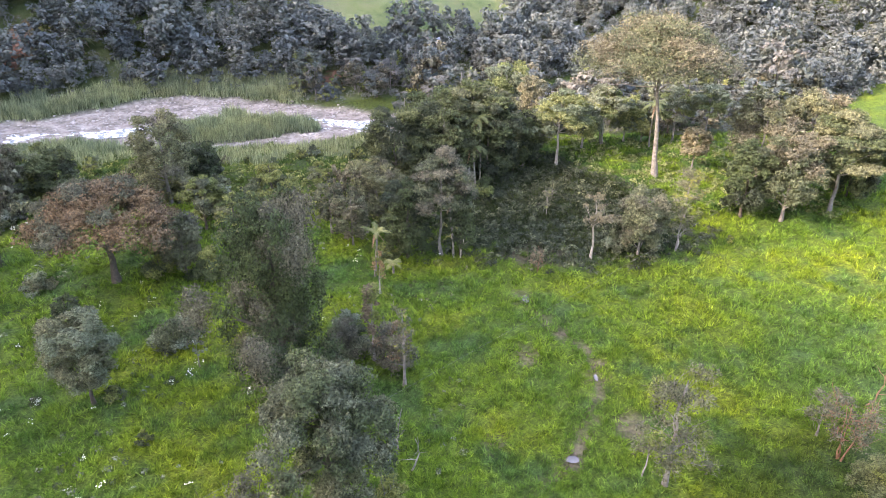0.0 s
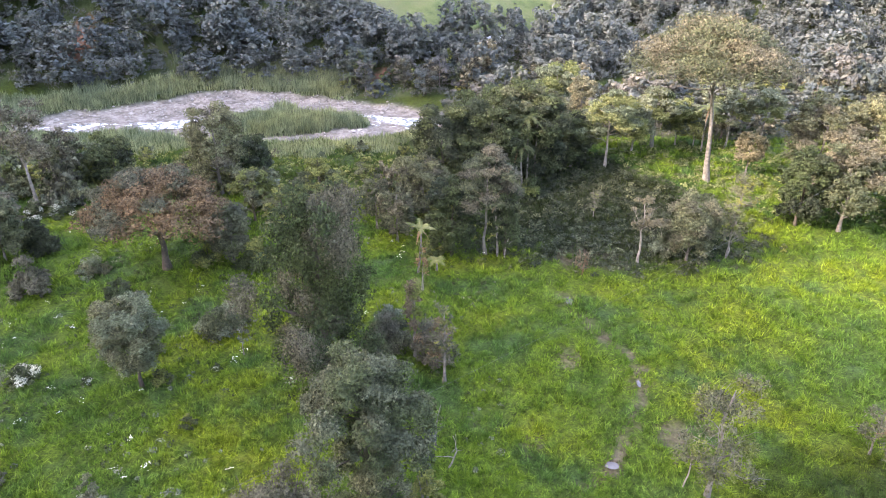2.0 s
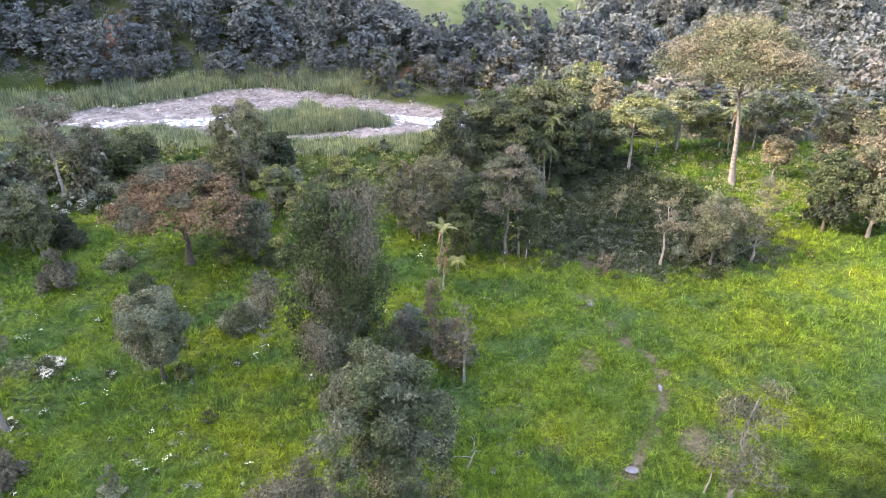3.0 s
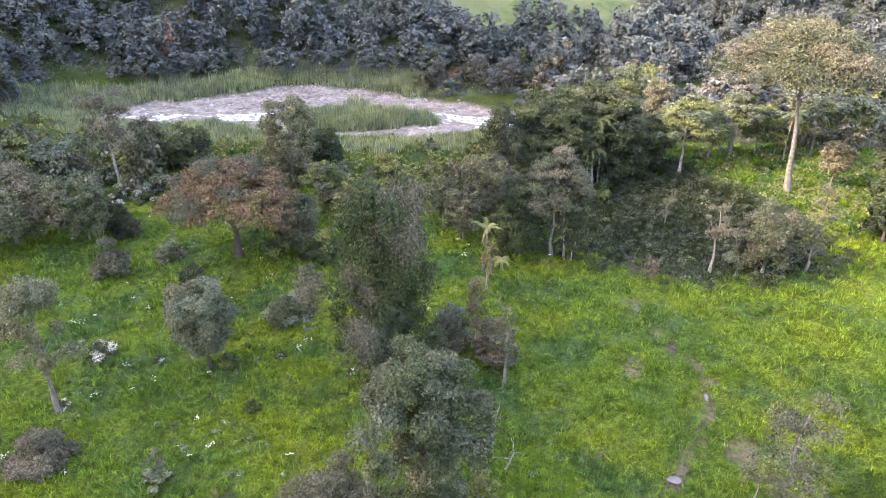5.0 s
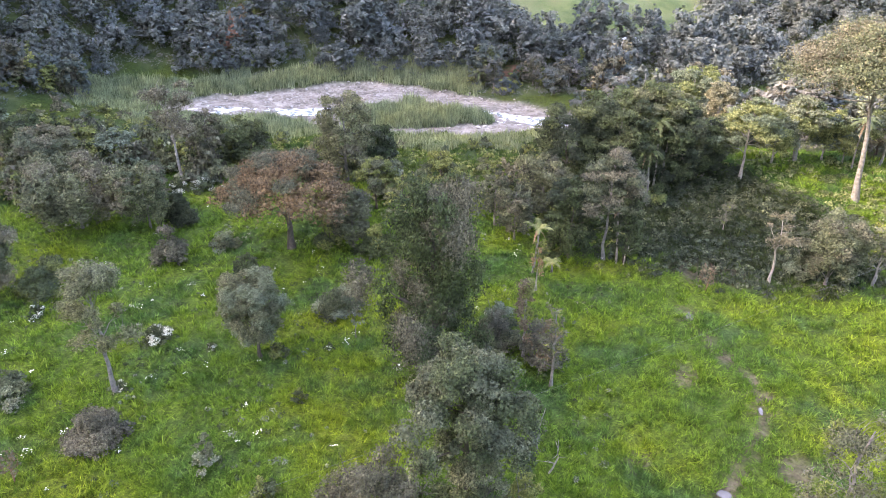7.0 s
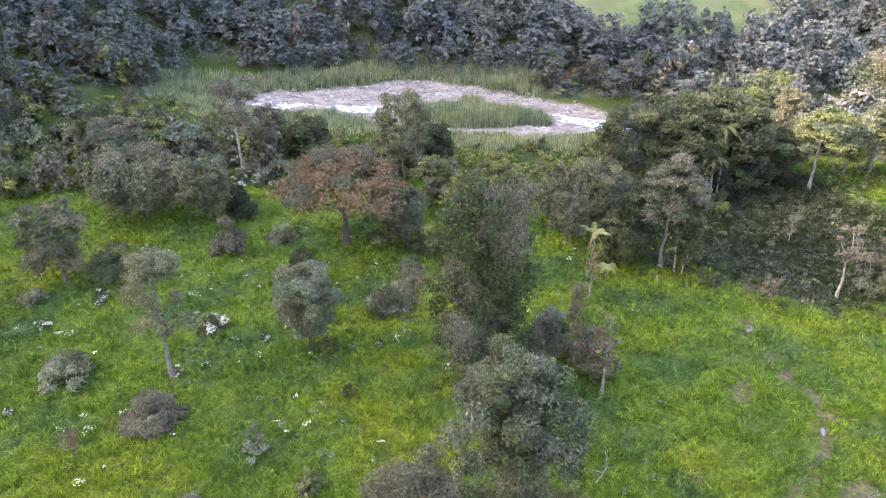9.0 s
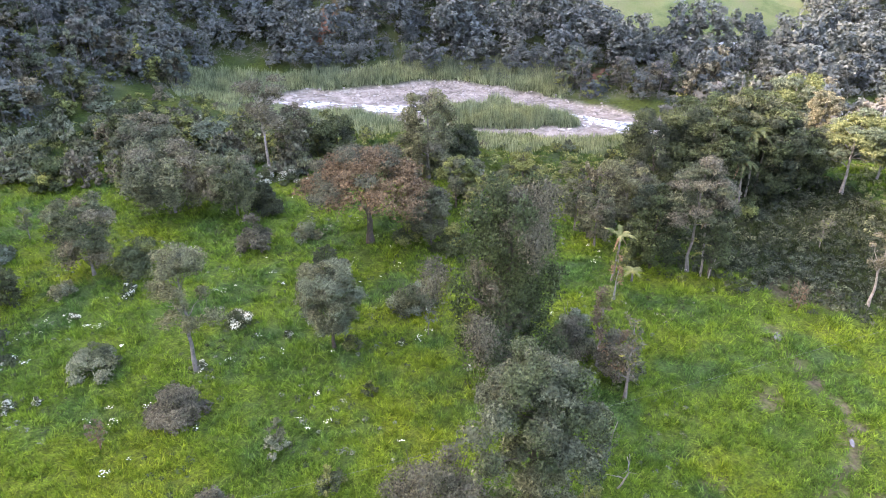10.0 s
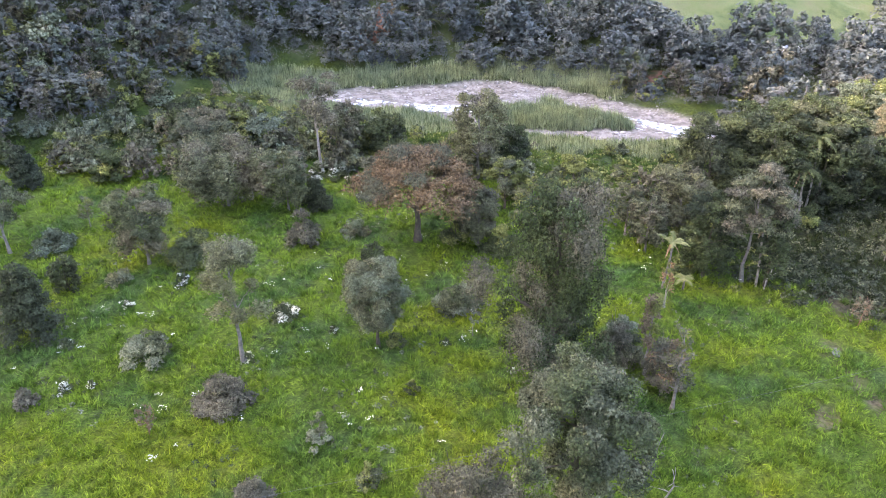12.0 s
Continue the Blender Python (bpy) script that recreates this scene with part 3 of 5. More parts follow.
def boulders():
    rng = np.random.RandomState(31)
    shapes, made, small = [stone_mesh(k) for k in range(6)], 0, []
    while made < 280:
        x, y = rng.uniform(-108, 14), rng.uniform(128, 174)
        if bed_offset(x, y) > 1.0 or islet(x, y) > 0.05:
            continue
        r = 0.35 + 1.5 * rng.beta(1.1, 5) + (0.7 if rng.rand() < 0.04 else 0)
        ob = new("boulder", shapes[made % 6])
        ob.location = (x, y, float(height(x, y)) + 0.12 * r)
        ob.rotation_euler, ob.scale = (rng.uniform(-0.2, 0.2), rng.uniform(-0.2, 0.2), rng.uniform(0, 6.28)), (r, r, r)
        tagged(ob, "rounded pinkish-grey boulder on the stony river bed", "boulder", "boulders in the river bed")
        made += 1
    base = np.array([v.co[:] for v in shapes[0].vertices])
    tris = np.array([p.vertices[:] for p in shapes[0].polygons])
    V, T = [], []
    cx, cy = rng.uniform(-112, 12, 9000), rng.uniform(126, 176, 9000)
    k = np.flatnonzero((bed_offset(cx, cy) < 0.6) & (islet(cx, cy) < 0.1))[:900]
    for x, y, z in zip(cx[k], cy[k], height(cx[k], cy[k])):
        r, a = rng.uniform(0.2, 0.6), rng.uniform(0, 6.28)
        q = base * r
        q = np.stack([q[:, 0] * np.cos(a) - q[:, 1] * np.sin(a) + x, q[:, 0] * np.sin(a) + q[:, 1] * np.cos(a) + y, q[:, 2] + z + 0.05], 1)
        T.append(tris + len(V) * len(base))
        V.append(q)
    tagged(new("cobbles", fast_mesh("cobbles", np.concatenate(V), np.concatenate(T), STONE, True)), "scattered pale cobbles over the gravel bar", "cobbles", kind="stuff")


boulders()

PUDDLE = plain_material("puddle_water", (0.1, 0.09, 0.08), (0.16, 0.15, 0.14), 0.12, 0.5)


def puddle(x, y, rx, ry, seed):
    n, vs = 28, []
    for k in range(n):
        a = 2 * math.pi * k / n
        r = 1 + 0.35 * noise.noise(Vector((math.cos(a) * 1.3, math.sin(a) * 1.3, seed)))
        vs.append((rx * r * math.cos(a), ry * r * math.sin(a), 0))
    me = bpy.data.meshes.new("puddle")
    me.from_pydata(vs, [], [tuple(range(n))])
    me.materials.append(PUDDLE)
    ob = new("puddle", me)
    ob.location = (x, y, float(height(x, y)) + 0.03)
    tagged(ob, "muddy puddle reflecting the sky in trampled grass", "puddle", kind="structure")


puddle(11.3, 44.2, 0.6, 0.42, 1)
puddle(9.8, 69.2, 0.4, 0.8, 2)
puddle(15.2, 54.5, 0.2, 0.5, 3)


def blades(points, tall, wide, rng, per, spread, bend=0.5):
    """Tufts of pointed, leaning grass blades as triangles: vertices in rows of three."""
    n = len(points) * per
    p = np.repeat(points, per, 0) + np.stack([rng.normal(0, 1, n), rng.normal(0, 1, n), np.zeros(n)], 1) * np.repeat(spread, per)[:, None]
    a = rng.uniform(0, 6.28, n)
    t, w = np.repeat(tall, per) * rng.uniform(0.55, 1.2, n), np.repeat(wide, per)
    out = np.abs(rng.normal(0, bend, n))
    side = np.stack([-np.sin(a), np.cos(a), np.zeros(n)], 1) * w[:, None] * 0.5
    tip = p + np.stack([np.cos(a) * out * t, np.sin(a) * out * t, t], 1)
    return np.stack([p - side, p + side, tip], 1).reshape(-1, 3)


def grass():
    """Tussocks: each a ring of tufts, tallest in the middle and leaning outward, with low turf between them."""
    rng = np.random.RandomState(41)
    m, per = 18000, 6
    a = np.radians(rng.uniform(-39, 70, m))
    d = 26 * (140 / 26) ** rng.rand(m)
    cx, cy = -np.sin(a) * d, np.cos(a) * d
    wide = (0.2 + 0.0045 * d) * rng.uniform(0.6, 1.5, m)
    tone = np.clip(rng.normal(0.5, 0.22, m) + 0.2 * ripple(cx, cy, 1.9, 47), 0, 1)
    tufts = 5
    k = np.repeat(np.arange(m), tufts)
    ox, oy = rng.normal(0, 0.7, (2, m * tufts)) * wide[k]
    x, y = cx[k] + ox, cy[k] + oy
    keep = (woods_mask(x, y) < 0.6) & (mud_mask(x, y) < 0.3 + 0.33 * rng.rand(len(x))) & (bed_offset(x, y) > 1)
    x, y, k, ox, oy = x[keep], y[keep], k[keep], ox[keep], oy[keep]
    dd, z = d[k], height(x, y) - 0.03
    lush = 0.6 + 0.5 * smooth(-0.8, 0.8, ripple(x, y, 5, 42)) + 0.5 * np.exp(-(ox ** 2 + oy ** 2) / wide[k] ** 2)
    v = blades(np.stack([x, y, z], 1), (0.2 + 0.0030 * dd) * lush, 0.035 + 0.0011 * dd, rng, per, 0.06 + 0.0018 * dd, 0.95).reshape(-1, 3, 3)
    lean = np.stack([ox, oy, 0 * ox], 1) * 0.8
    v[:, 2] += np.repeat(lean, per, 0) * rng.uniform(0.3, 1.0, (len(v), 1))
    v = v.reshape(-1, 3)
    me = fast_mesh("grass", v, np.arange(len(v)).reshape(-1, 3), GRASS)
    for key, value in (("tone", np.clip(tone[k] + rng.normal(0, 0.08, len(k)), 0, 1)), ("herb", herb_mask(x, y))):
        me.attributes.new(key, "FLOAT", "POINT").data.foreach_set("value", np.repeat(value, per * 3).astype(np.float32))
    tagged(new("grass", me), "tall lush yellow-green tussock grass over the wet meadow", "grass", kind="stuff")


grass()


def reeds():
    rng = np.random.RandomState(43)
    P = []
    x, y = rng.uniform(-125, 8, 60000), rng.uniform(110, 182, 60000)
    side = y - np.interp(x, BED_X, BED_Y)
    b = bed_offset(x, y)
    on = (islet(x, y) > 0.08)
    far = (side > 0) & (b > 0.3) & (b < 10 + 4 * ripple(x, y, 20, 44)) & (x < -34) & (rng.rand(len(x)) < 0.6)
    near = (side < 0) & (b > 2.2) & (b < 12 + 5 * ripple(x, y, 16, 45)) & (rng.rand(len(x)) < 0.4)
    tuft = (np.hypot((x + 48) / 3.2, (y - 154.0) / 1.2) < 1)
    k = on | far | near | tuft
    x, y = x[k][:12000], y[k][:12000]
    z = height(x, y) + 1.1 * smooth(0.0, 0.5, islet(x, y)) - 0.05
    tall = 1.5 + 0.9 * smooth(-0.7, 0.7, ripple(x, y, 9, 46)) + 0.4 * rng.rand(len(x))
    tall = tall * np.where((y < np.interp(x, BED_X, BED_Y)) & (islet(x, y) < 0), 0.65, 1.0)
    v = blades(np.stack([x, y, z], 1), tall, np.full(len(x), 0.17), rng, 8, np.full(len(x), 0.35), 0.3)
    tagged(new("cane_reeds", fast_mesh("cane_reeds", v, np.arange(len(v)).reshape(-1, 3), LEAF["reed"])), "tall pale green cane reeds along the river banks and islet", "reeds", kind="stuff")


reeds()


# ---- single trees and bushes ----
tree("emergent_tree", 33.98, 103.77, 25.0, 22.06, "umbrella", "dusk", "grey", 100, "very tall pale-trunked tree with a wide sunlit umbrella crown", low=0.66, puffs=80, limbs=20, trunk=0.42, lean=(-0.1, 0.0), dense=0.95, second="grey", share=0.45, size=0.2, hanging=70, fat=1.0, most=40000)
tree("vine_clad_tree", -15.3, 53.24, 20.3, 13.6, "column", "deep", "dark", 301, "tall tree wholly clad in dark grey-green climbers", low=0.05, puffs=80, limbs=16, trunk=0.7, dense=0.5, second="dusk", share=0.3, hanging=110, most=45000, fat=0.5, size=0.17, droop=1.0)
tree("bushy_tree", -8.0, 36.2, 16.6, 10.2, "lobed", "deep", "dark", 102, "broad leafy tree with drooping dark green sprays", low=0.05, puffs=110, limbs=20, dense=0.6, second="grey", share=0.45, most=40000, size=0.17, fat=0.72)
tree("russet_tree", -40.3, 73.55, 13.6, 17.39, "umbrella", "brown", "dark", 103, "flat-topped tree with russet brown foliage", low=0.5, puffs=76, limbs=20, dense=0.8, trunk=0.45, hanging=70, most=36000, fat=0.75, second="dusk", share=0.15)
tree("rounded_tree", -32.71, 50.42, 10.5, 7.17, "round", "grey", "dark", 104, "dense rounded tree with silvery grey-green leaves", low=0.22, puffs=64, limbs=12, dense=1.0, second="silver", share=0.45, hanging=30, most=30000, fat=0.65)
tree("dark_tree", -40.05, 61.66, 5.7, 3.53, "round", "deep", "dark", 105, "dense tree with deep green foliage", low=0.03, puffs=46, limbs=8, dense=0.8, second="night", share=0.3, fat=0.75)
tree("open_tree", -43.99, 42.74, 13.8, 8.07, "open", "grey", "grey", 106, "slender tree with open layers of grey-green leaves", low=0.3, puffs=22, limbs=14, dense=0.7, fat=0.9)
tree("green_bush", -63.41, 55.87, 4.8, 7.21, "mound", "deep", "dark", 107, "leafy green bush on the meadow", low=0.0, puffs=18, limbs=5, dense=0.8, stems=3, category="bush", second="moss", share=0.4)
tree("canopy_tree", 57.62, 93.81, 16.6, 14.1, "umbrella", "deep", "grey", 108, "tall forest tree with a broad dark domed crown", low=0.4, puffs=44, limbs=12, dense=0.85, second="grey", share=0.4, fat=0.8)
tree("grey_tree", 49.1, 90.7, 14.2, 10.23, "round", "grey", "grey", 109, "tree with a loose grey-green crown", low=0.14, puffs=42, limbs=12, dense=0.55, second="dusk", share=0.35, fat=0.72)
tree("dark_tree", 43.52, 91.76, 12.1, 7.48, "round", "deep", "dark", 110, "dense tree with deep green foliage", low=0.03, puffs=46, limbs=8, dense=0.8, second="night", share=0.3, fat=0.75)
tree("grey_tree", 48.85, 100.84, 15.6, 12.41, "round", "grey", "grey", 111, "tree with a loose grey-green crown", low=0.14, puffs=42, limbs=12, dense=0.55, second="dusk", share=0.35, fat=0.72)
tree("grey_tree", 56.49, 101.82, 16.7, 11.86, "round", "grey", "grey", 112, "tree with a loose grey-green crown", low=0.14, puffs=42, limbs=12, dense=0.55, second="dusk", share=0.35, fat=0.72)
tree("layered_tree", 46.16, 117.4, 12.5, 7.99, "umbrella", "silver", "pale", 113, "tree with pale trunk and layered light leaves", low=0.45, puffs=26, limbs=14, dense=0.7, second="fresh", share=0.4)
tree("canopy_tree", 68.48, 103.04, 10.4, 8.43, "umbrella", "deep", "grey", 114, "tall forest tree with a broad dark domed crown", low=0.4, puffs=44, limbs=12, dense=0.85, second="grey", share=0.4, fat=0.8)
tree("dark_tree", 63.08, 99.58, 8.4, 8.08, "round", "deep", "dark", 115, "dense tree with deep green foliage", low=0.03, puffs=46, limbs=8, dense=0.8, second="night", share=0.3, fat=0.75)
tree("lichened_tree", 34.7, 89.98, 8.4, 5.24, "open", "grey", "grey", 116, "small half-bare tree with lichen-grey twigs and few leaves", low=0.3, puffs=30, limbs=16, dense=0.22, twigs=160, fat=0.9, second="moss", share=0.3, size=0.16)
tree("lichened_tree", 30.85, 80.81, 7.8, 3.55, "open", "grey", "grey", 117, "small half-bare tree with lichen-grey twigs and few leaves", low=0.3, puffs=30, limbs=16, dense=0.22, twigs=160, fat=0.9, second="moss", share=0.3, size=0.16)
tree("grey_tree", 25.58, 79.91, 9.2, 8.27, "round", "grey", "grey", 118, "tree with a loose grey-green crown", low=0.14, puffs=42, limbs=12, dense=0.55, second="dusk", share=0.35, fat=0.72)
tree("thin_tree", 19.21, 78.97, 10.2, 4.68, "open", "dusk", "pale", 119, "slender pale-trunked tree with a sparse grey crown", low=0.45, puffs=14, limbs=10, dense=0.4, twigs=60)
tree("lichened_tree", 15.12, 91.71, 4.2, 2.64, "open", "grey", "grey", 120, "small half-bare tree with lichen-grey twigs and few leaves", low=0.3, puffs=30, limbs=16, dense=0.22, twigs=160, fat=0.9, second="moss", share=0.3, size=0.16)
tree("bare_shrub", 11.77, 75.41, 3.7, 2.12, "round", "dusk", "red", 121, "leafless reddish-grey many-stemmed shrub", low=0.3, puffs=16, limbs=10, dense=0.12, twigs=150, stems=3)
tree("grey_bush", 23.46, 81.97, 3.8, 4.63, "mound", "silver", "grey", 122, "low spreading bush with grey-green leaves", low=0.0, puffs=18, limbs=6, dense=0.7, stems=3, category="bush", second="grey", share=0.5)
tree("pale_limbed_tree", -0.22, 80.77, 16.2, 9.7, "umbrella", "grey", "grey", 123, "spreading tree with pale limbs and olive-brown leaf layers", low=0.4, puffs=44, limbs=20, dense=0.6, trunk=0.2, second="dusk", share=0.5, hanging=20, fat=0.8)
tree("dark_tree", -4.63, 80.55, 11.1, 7.63, "round", "deep", "dark", 124, "dense tree with deep green foliage", low=0.03, puffs=46, limbs=8, dense=0.8, second="night", share=0.3, fat=0.75)
tree("dark_tree", 2.31, 80.53, 10.6, 4.5, "round", "deep", "dark", 125, "dense tree with deep green foliage", low=0.03, puffs=46, limbs=8, dense=0.8, second="night", share=0.3, fat=0.75)
tree("grey_tree", -9.53, 90.95, 9.8, 8.89, "round", "grey", "grey", 126, "tree with a loose grey-green crown", low=0.14, puffs=42, limbs=12, dense=0.55, second="dusk", share=0.35, fat=0.72)
tree("grove_tree", -7.47, 100.07, 14.8, 10.84, "round", "deep", "grey", 127, "tall dense grove tree with a deep green crown reaching low", low=0.04, puffs=48, limbs=10, dense=0.8, second="night", share=0.35, fat=0.72)
tree("grove_tree", 0.05, 101.36, 15.0, 12.23, "round", "deep", "grey", 128, "tall dense grove tree with a deep green crown reaching low", low=0.04, puffs=48, limbs=10, dense=0.8, second="night", share=0.35, fat=0.72)
tree("canopy_tree", 4.41, 106.14, 17.2, 15.44, "umbrella", "deep", "grey", 129, "tall forest tree with a broad dark domed crown", low=0.4, puffs=44, limbs=12, dense=0.85, second="grey", share=0.4, fat=0.8)
tree("grey_tree", 9.41, 107.61, 13.8, 8.33, "round", "grey", "grey", 130, "tree with a loose grey-green crown", low=0.14, puffs=42, limbs=12, dense=0.55, second="dusk", share=0.35, fat=0.72)
tree("dark_tree", 11.63, 108.53, 9.7, 5.63, "round", "deep", "dark", 131, "dense tree with deep green foliage", low=0.03, puffs=46, limbs=8, dense=0.8, second="night", share=0.3, fat=0.75)
tree("grove_tree", -2.36, 110.65, 14.6, 10.42, "round", "deep", "grey", 132, "tall dense grove tree with a deep green crown reaching low", low=0.04, puffs=48, limbs=10, dense=0.8, second="night", share=0.35, fat=0.72)
tree("grove_tree", 7.1, 104.75, 14.2, 9.92, "round", "deep", "grey", 133, "tall dense grove tree with a deep green crown reaching low", low=0.04, puffs=48, limbs=10, dense=0.8, second="night", share=0.35, fat=0.72)
tree("grove_tree", 13.26, 108.97, 9.8, 6.6, "round", "deep", "grey", 134, "tall dense grove tree with a deep green crown reaching low", low=0.04, puffs=48, limbs=10, dense=0.8, second="night", share=0.35, fat=0.72)
tree("grove_tree", 1.87, 103.77, 11.7, 8.97, "round", "deep", "grey", 135, "tall dense grove tree with a deep green crown reaching low", low=0.04, puffs=48, limbs=10, dense=0.8, second="night", share=0.35, fat=0.72)
tree("grove_tree", -2.58, 99.37, 10.1, 7.79, "round", "deep", "grey", 136, "tall dense grove tree with a deep green crown reaching low", low=0.04, puffs=48, limbs=10, dense=0.8, second="night", share=0.35, fat=0.72)
tree("dark_tree", 8.87, 106.54, 8.2, 6.47, "round", "deep", "dark", 137, "dense tree with deep green foliage", low=0.03, puffs=46, limbs=8, dense=0.8, second="night", share=0.3, fat=0.75)
tree("green_bush", 5.74, 98.81, 3.3, 5.23, "mound", "deep", "dark", 138, "leafy green bush on the meadow", low=0.0, puffs=18, limbs=5, dense=0.8, stems=3, category="bush", second="moss", share=0.4)
tree("green_bush", -6.96, 79.73, 3.1, 3.69, "mound", "deep", "dark", 139, "leafy green bush on the meadow", low=0.0, puffs=18, limbs=5, dense=0.8, stems=3, category="bush", second="moss", share=0.4)
# Light fresh and silver leaf tones here carry the sunlight on the forest edge.
tree("layered_tree", 18.8, 108.41, 13.3, 10.8, "umbrella", "silver", "pale", 140, "tree with pale trunk and layered light leaves", low=0.45, puffs=26, limbs=14, dense=0.7, second="fresh", share=0.4)
tree("leafy_tree", 15.89, 111.57, 9.4, 6.75, "round", "fresh", "pale", 141, "bright leafy tree at the forest edge", low=0.25, puffs=30, limbs=10, dense=0.7, second="silver", share=0.5, fat=0.9)
tree("leafy_tree", 24.0, 114.48, 9.0, 7.97, "round", "fresh", "pale", 142, "bright leafy tree at the forest edge", low=0.25, puffs=30, limbs=10, dense=0.7, second="silver", share=0.5, fat=0.9)
tree("layered_tree", 27.8, 116.27, 11.6, 8.62, "umbrella", "silver", "pale", 143, "tree with pale trunk and layered light leaves", low=0.45, puffs=26, limbs=14, dense=0.7, second="fresh", share=0.4)
tree("leafy_tree", 32.5, 119.35, 8.1, 7.35, "round", "fresh", "pale", 144, "bright leafy tree at the forest edge", low=0.25, puffs=30, limbs=10, dense=0.7, second="silver", share=0.5, fat=0.9)
tree("leafy_tree", 35.41, 118.79, 6.5, 6.33, "round", "fresh", "pale", 145, "bright leafy tree at the forest edge", low=0.25, puffs=30, limbs=10, dense=0.7, second="silver", share=0.5, fat=0.9)
tree("layered_tree", 41.09, 119.14, 10.5, 7.46, "umbrella", "silver", "pale", 146, "tree with pale trunk and layered light leaves", low=0.45, puffs=26, limbs=14, dense=0.7, second="fresh", share=0.4)
tree("pinkish_tree", 16.72, 129.24, 11.2, 6.06, "round", "pale", "grey", 147, "tree with pale pinkish-tan foliage", low=0.3, puffs=26, limbs=8, dense=0.8)
tree("leafy_tree", 12.83, 140.96, 13.7, 10.14, "round", "fresh", "pale", 148, "bright leafy tree at the forest edge", low=0.25, puffs=30, limbs=10, dense=0.7, second="silver", share=0.5, fat=0.9)
tree("pinkish_tree", 40.79, 106.75, 7.2, 4.9, "round", "pale", "grey", 149, "tree with pale pinkish-tan foliage", low=0.3, puffs=26, limbs=8, dense=0.8)
tree("grey_tree", -41.56, 96.66, 14.9, 10.07, "round", "grey", "grey", 150, "tree with a loose grey-green crown", low=0.14, puffs=42, limbs=12, dense=0.55, second="dusk", share=0.35, fat=0.72)
tree("thin_tree", -66.37, 88.24, 16.3, 10.3, "open", "dusk", "pale", 151, "slender pale-trunked tree with a sparse grey crown", low=0.45, puffs=14, limbs=10, dense=0.4, twigs=60)
tree("dark_tree", -39.43, 104.76, 6.7, 7.69, "round", "deep", "dark", 152, "dense tree with deep green foliage", low=0.03, puffs=46, limbs=8, dense=0.8, second="night", share=0.3, fat=0.75)
tree("green_bush", -48.74, 103.67, 5.6, 5.9, "mound", "deep", "dark", 153, "leafy green bush on the meadow", low=0.0, puffs=18, limbs=5, dense=0.8, stems=3, category="bush", second="moss", share=0.4)
tree("mossy_tree", -33.52, 87.8, 9.2, 8.63, "umbrella", "moss", "dark", 154, "low gnarled tree thick with olive moss and epiphytes", low=0.22, puffs=40, limbs=14, dense=0.8, second="grey", share=0.3, fat=0.7)
tree("mossy_tree", -24.33, 90.37, 10.0, 9.41, "umbrella", "moss", "dark", 155, "low gnarled tree thick with olive moss and epiphytes", low=0.22, puffs=40, limbs=14, dense=0.8, second="grey", share=0.3, fat=0.7)
tree("mossy_tree", -26.64, 79.61, 10.8, 5.96, "umbrella", "moss", "dark", 156, "low gnarled tree thick with olive moss and epiphytes", low=0.22, puffs=40, limbs=14, dense=0.8, second="grey", share=0.3, fat=0.7)
tree("mossy_tree", -19.16, 98.49, 6.8, 5.41, "umbrella", "moss", "dark", 157, "low gnarled tree thick with olive moss and epiphytes", low=0.22, puffs=40, limbs=14, dense=0.8, second="grey", share=0.3, fat=0.7)
tree("grey_tree", -12.25, 83.44, 7.9, 6.03, "round", "grey", "grey", 158, "tree with a loose grey-green crown", low=0.14, puffs=42, limbs=12, dense=0.55, second="dusk", share=0.35, fat=0.72)
tree("grey_tree", -32.58, 76.07, 7.8, 7.04, "round", "grey", "grey", 159, "tree with a loose grey-green crown", low=0.14, puffs=42, limbs=12, dense=0.55, second="dusk", share=0.35, fat=0.72)
tree("green_bush", -35.4, 75.18, 5.8, 5.23, "mound", "deep", "dark", 160, "leafy green bush on the meadow", low=0.0, puffs=18, limbs=5, dense=0.8, stems=3, category="bush", second="moss", share=0.4)
tree("grey_tree", -15.63, 86.92, 8.5, 4.69, "round", "grey", "grey", 161, "tree with a loose grey-green crown", low=0.14, puffs=42, limbs=12, dense=0.55, second="dusk", share=0.35, fat=0.72)
tree("green_bush", -28.96, 74.72, 4.5, 5.1, "mound", "deep", "dark", 162, "leafy green bush on the meadow", low=0.0, puffs=18, limbs=5, dense=0.8, stems=3, category="bush", second="moss", share=0.4)
tree("grey_tree", -71.32, 71.64, 10.2, 14.86, "round", "grey", "grey", 163, "tree with a loose grey-green crown", low=0.14, puffs=42, limbs=12, dense=0.55, second="dusk", share=0.35, fat=0.72)
tree("grey_tree", -61.7, 73.52, 9.4, 8.78, "round", "grey", "grey", 164, "tree with a loose grey-green crown", low=0.14, puffs=42, limbs=12, dense=0.55, second="dusk", share=0.35, fat=0.72)
tree("dark_bush", -58.53, 76.06, 5.0, 4.64, "cone", "night", "dark", 165, "dense conical bush with nearly black-green leaves", low=0.02, puffs=22, limbs=3, dense=1.0, category="bush")
tree("brown_bush", -53.55, 66.36, 5.9, 4.73, "mound", "dusk", "dark", 166, "rounded bush with dull brownish twiggy foliage", low=0.0, puffs=22, limbs=6, dense=0.8, stems=3, category="bush", twigs=60)
tree("leafy_tree", -70.01, 75.56, 8.0, 4.46, "round", "fresh", "pale", 167, "bright leafy tree at the forest edge", low=0.25, puffs=30, limbs=10, dense=0.7, second="silver", share=0.5, fat=0.9)
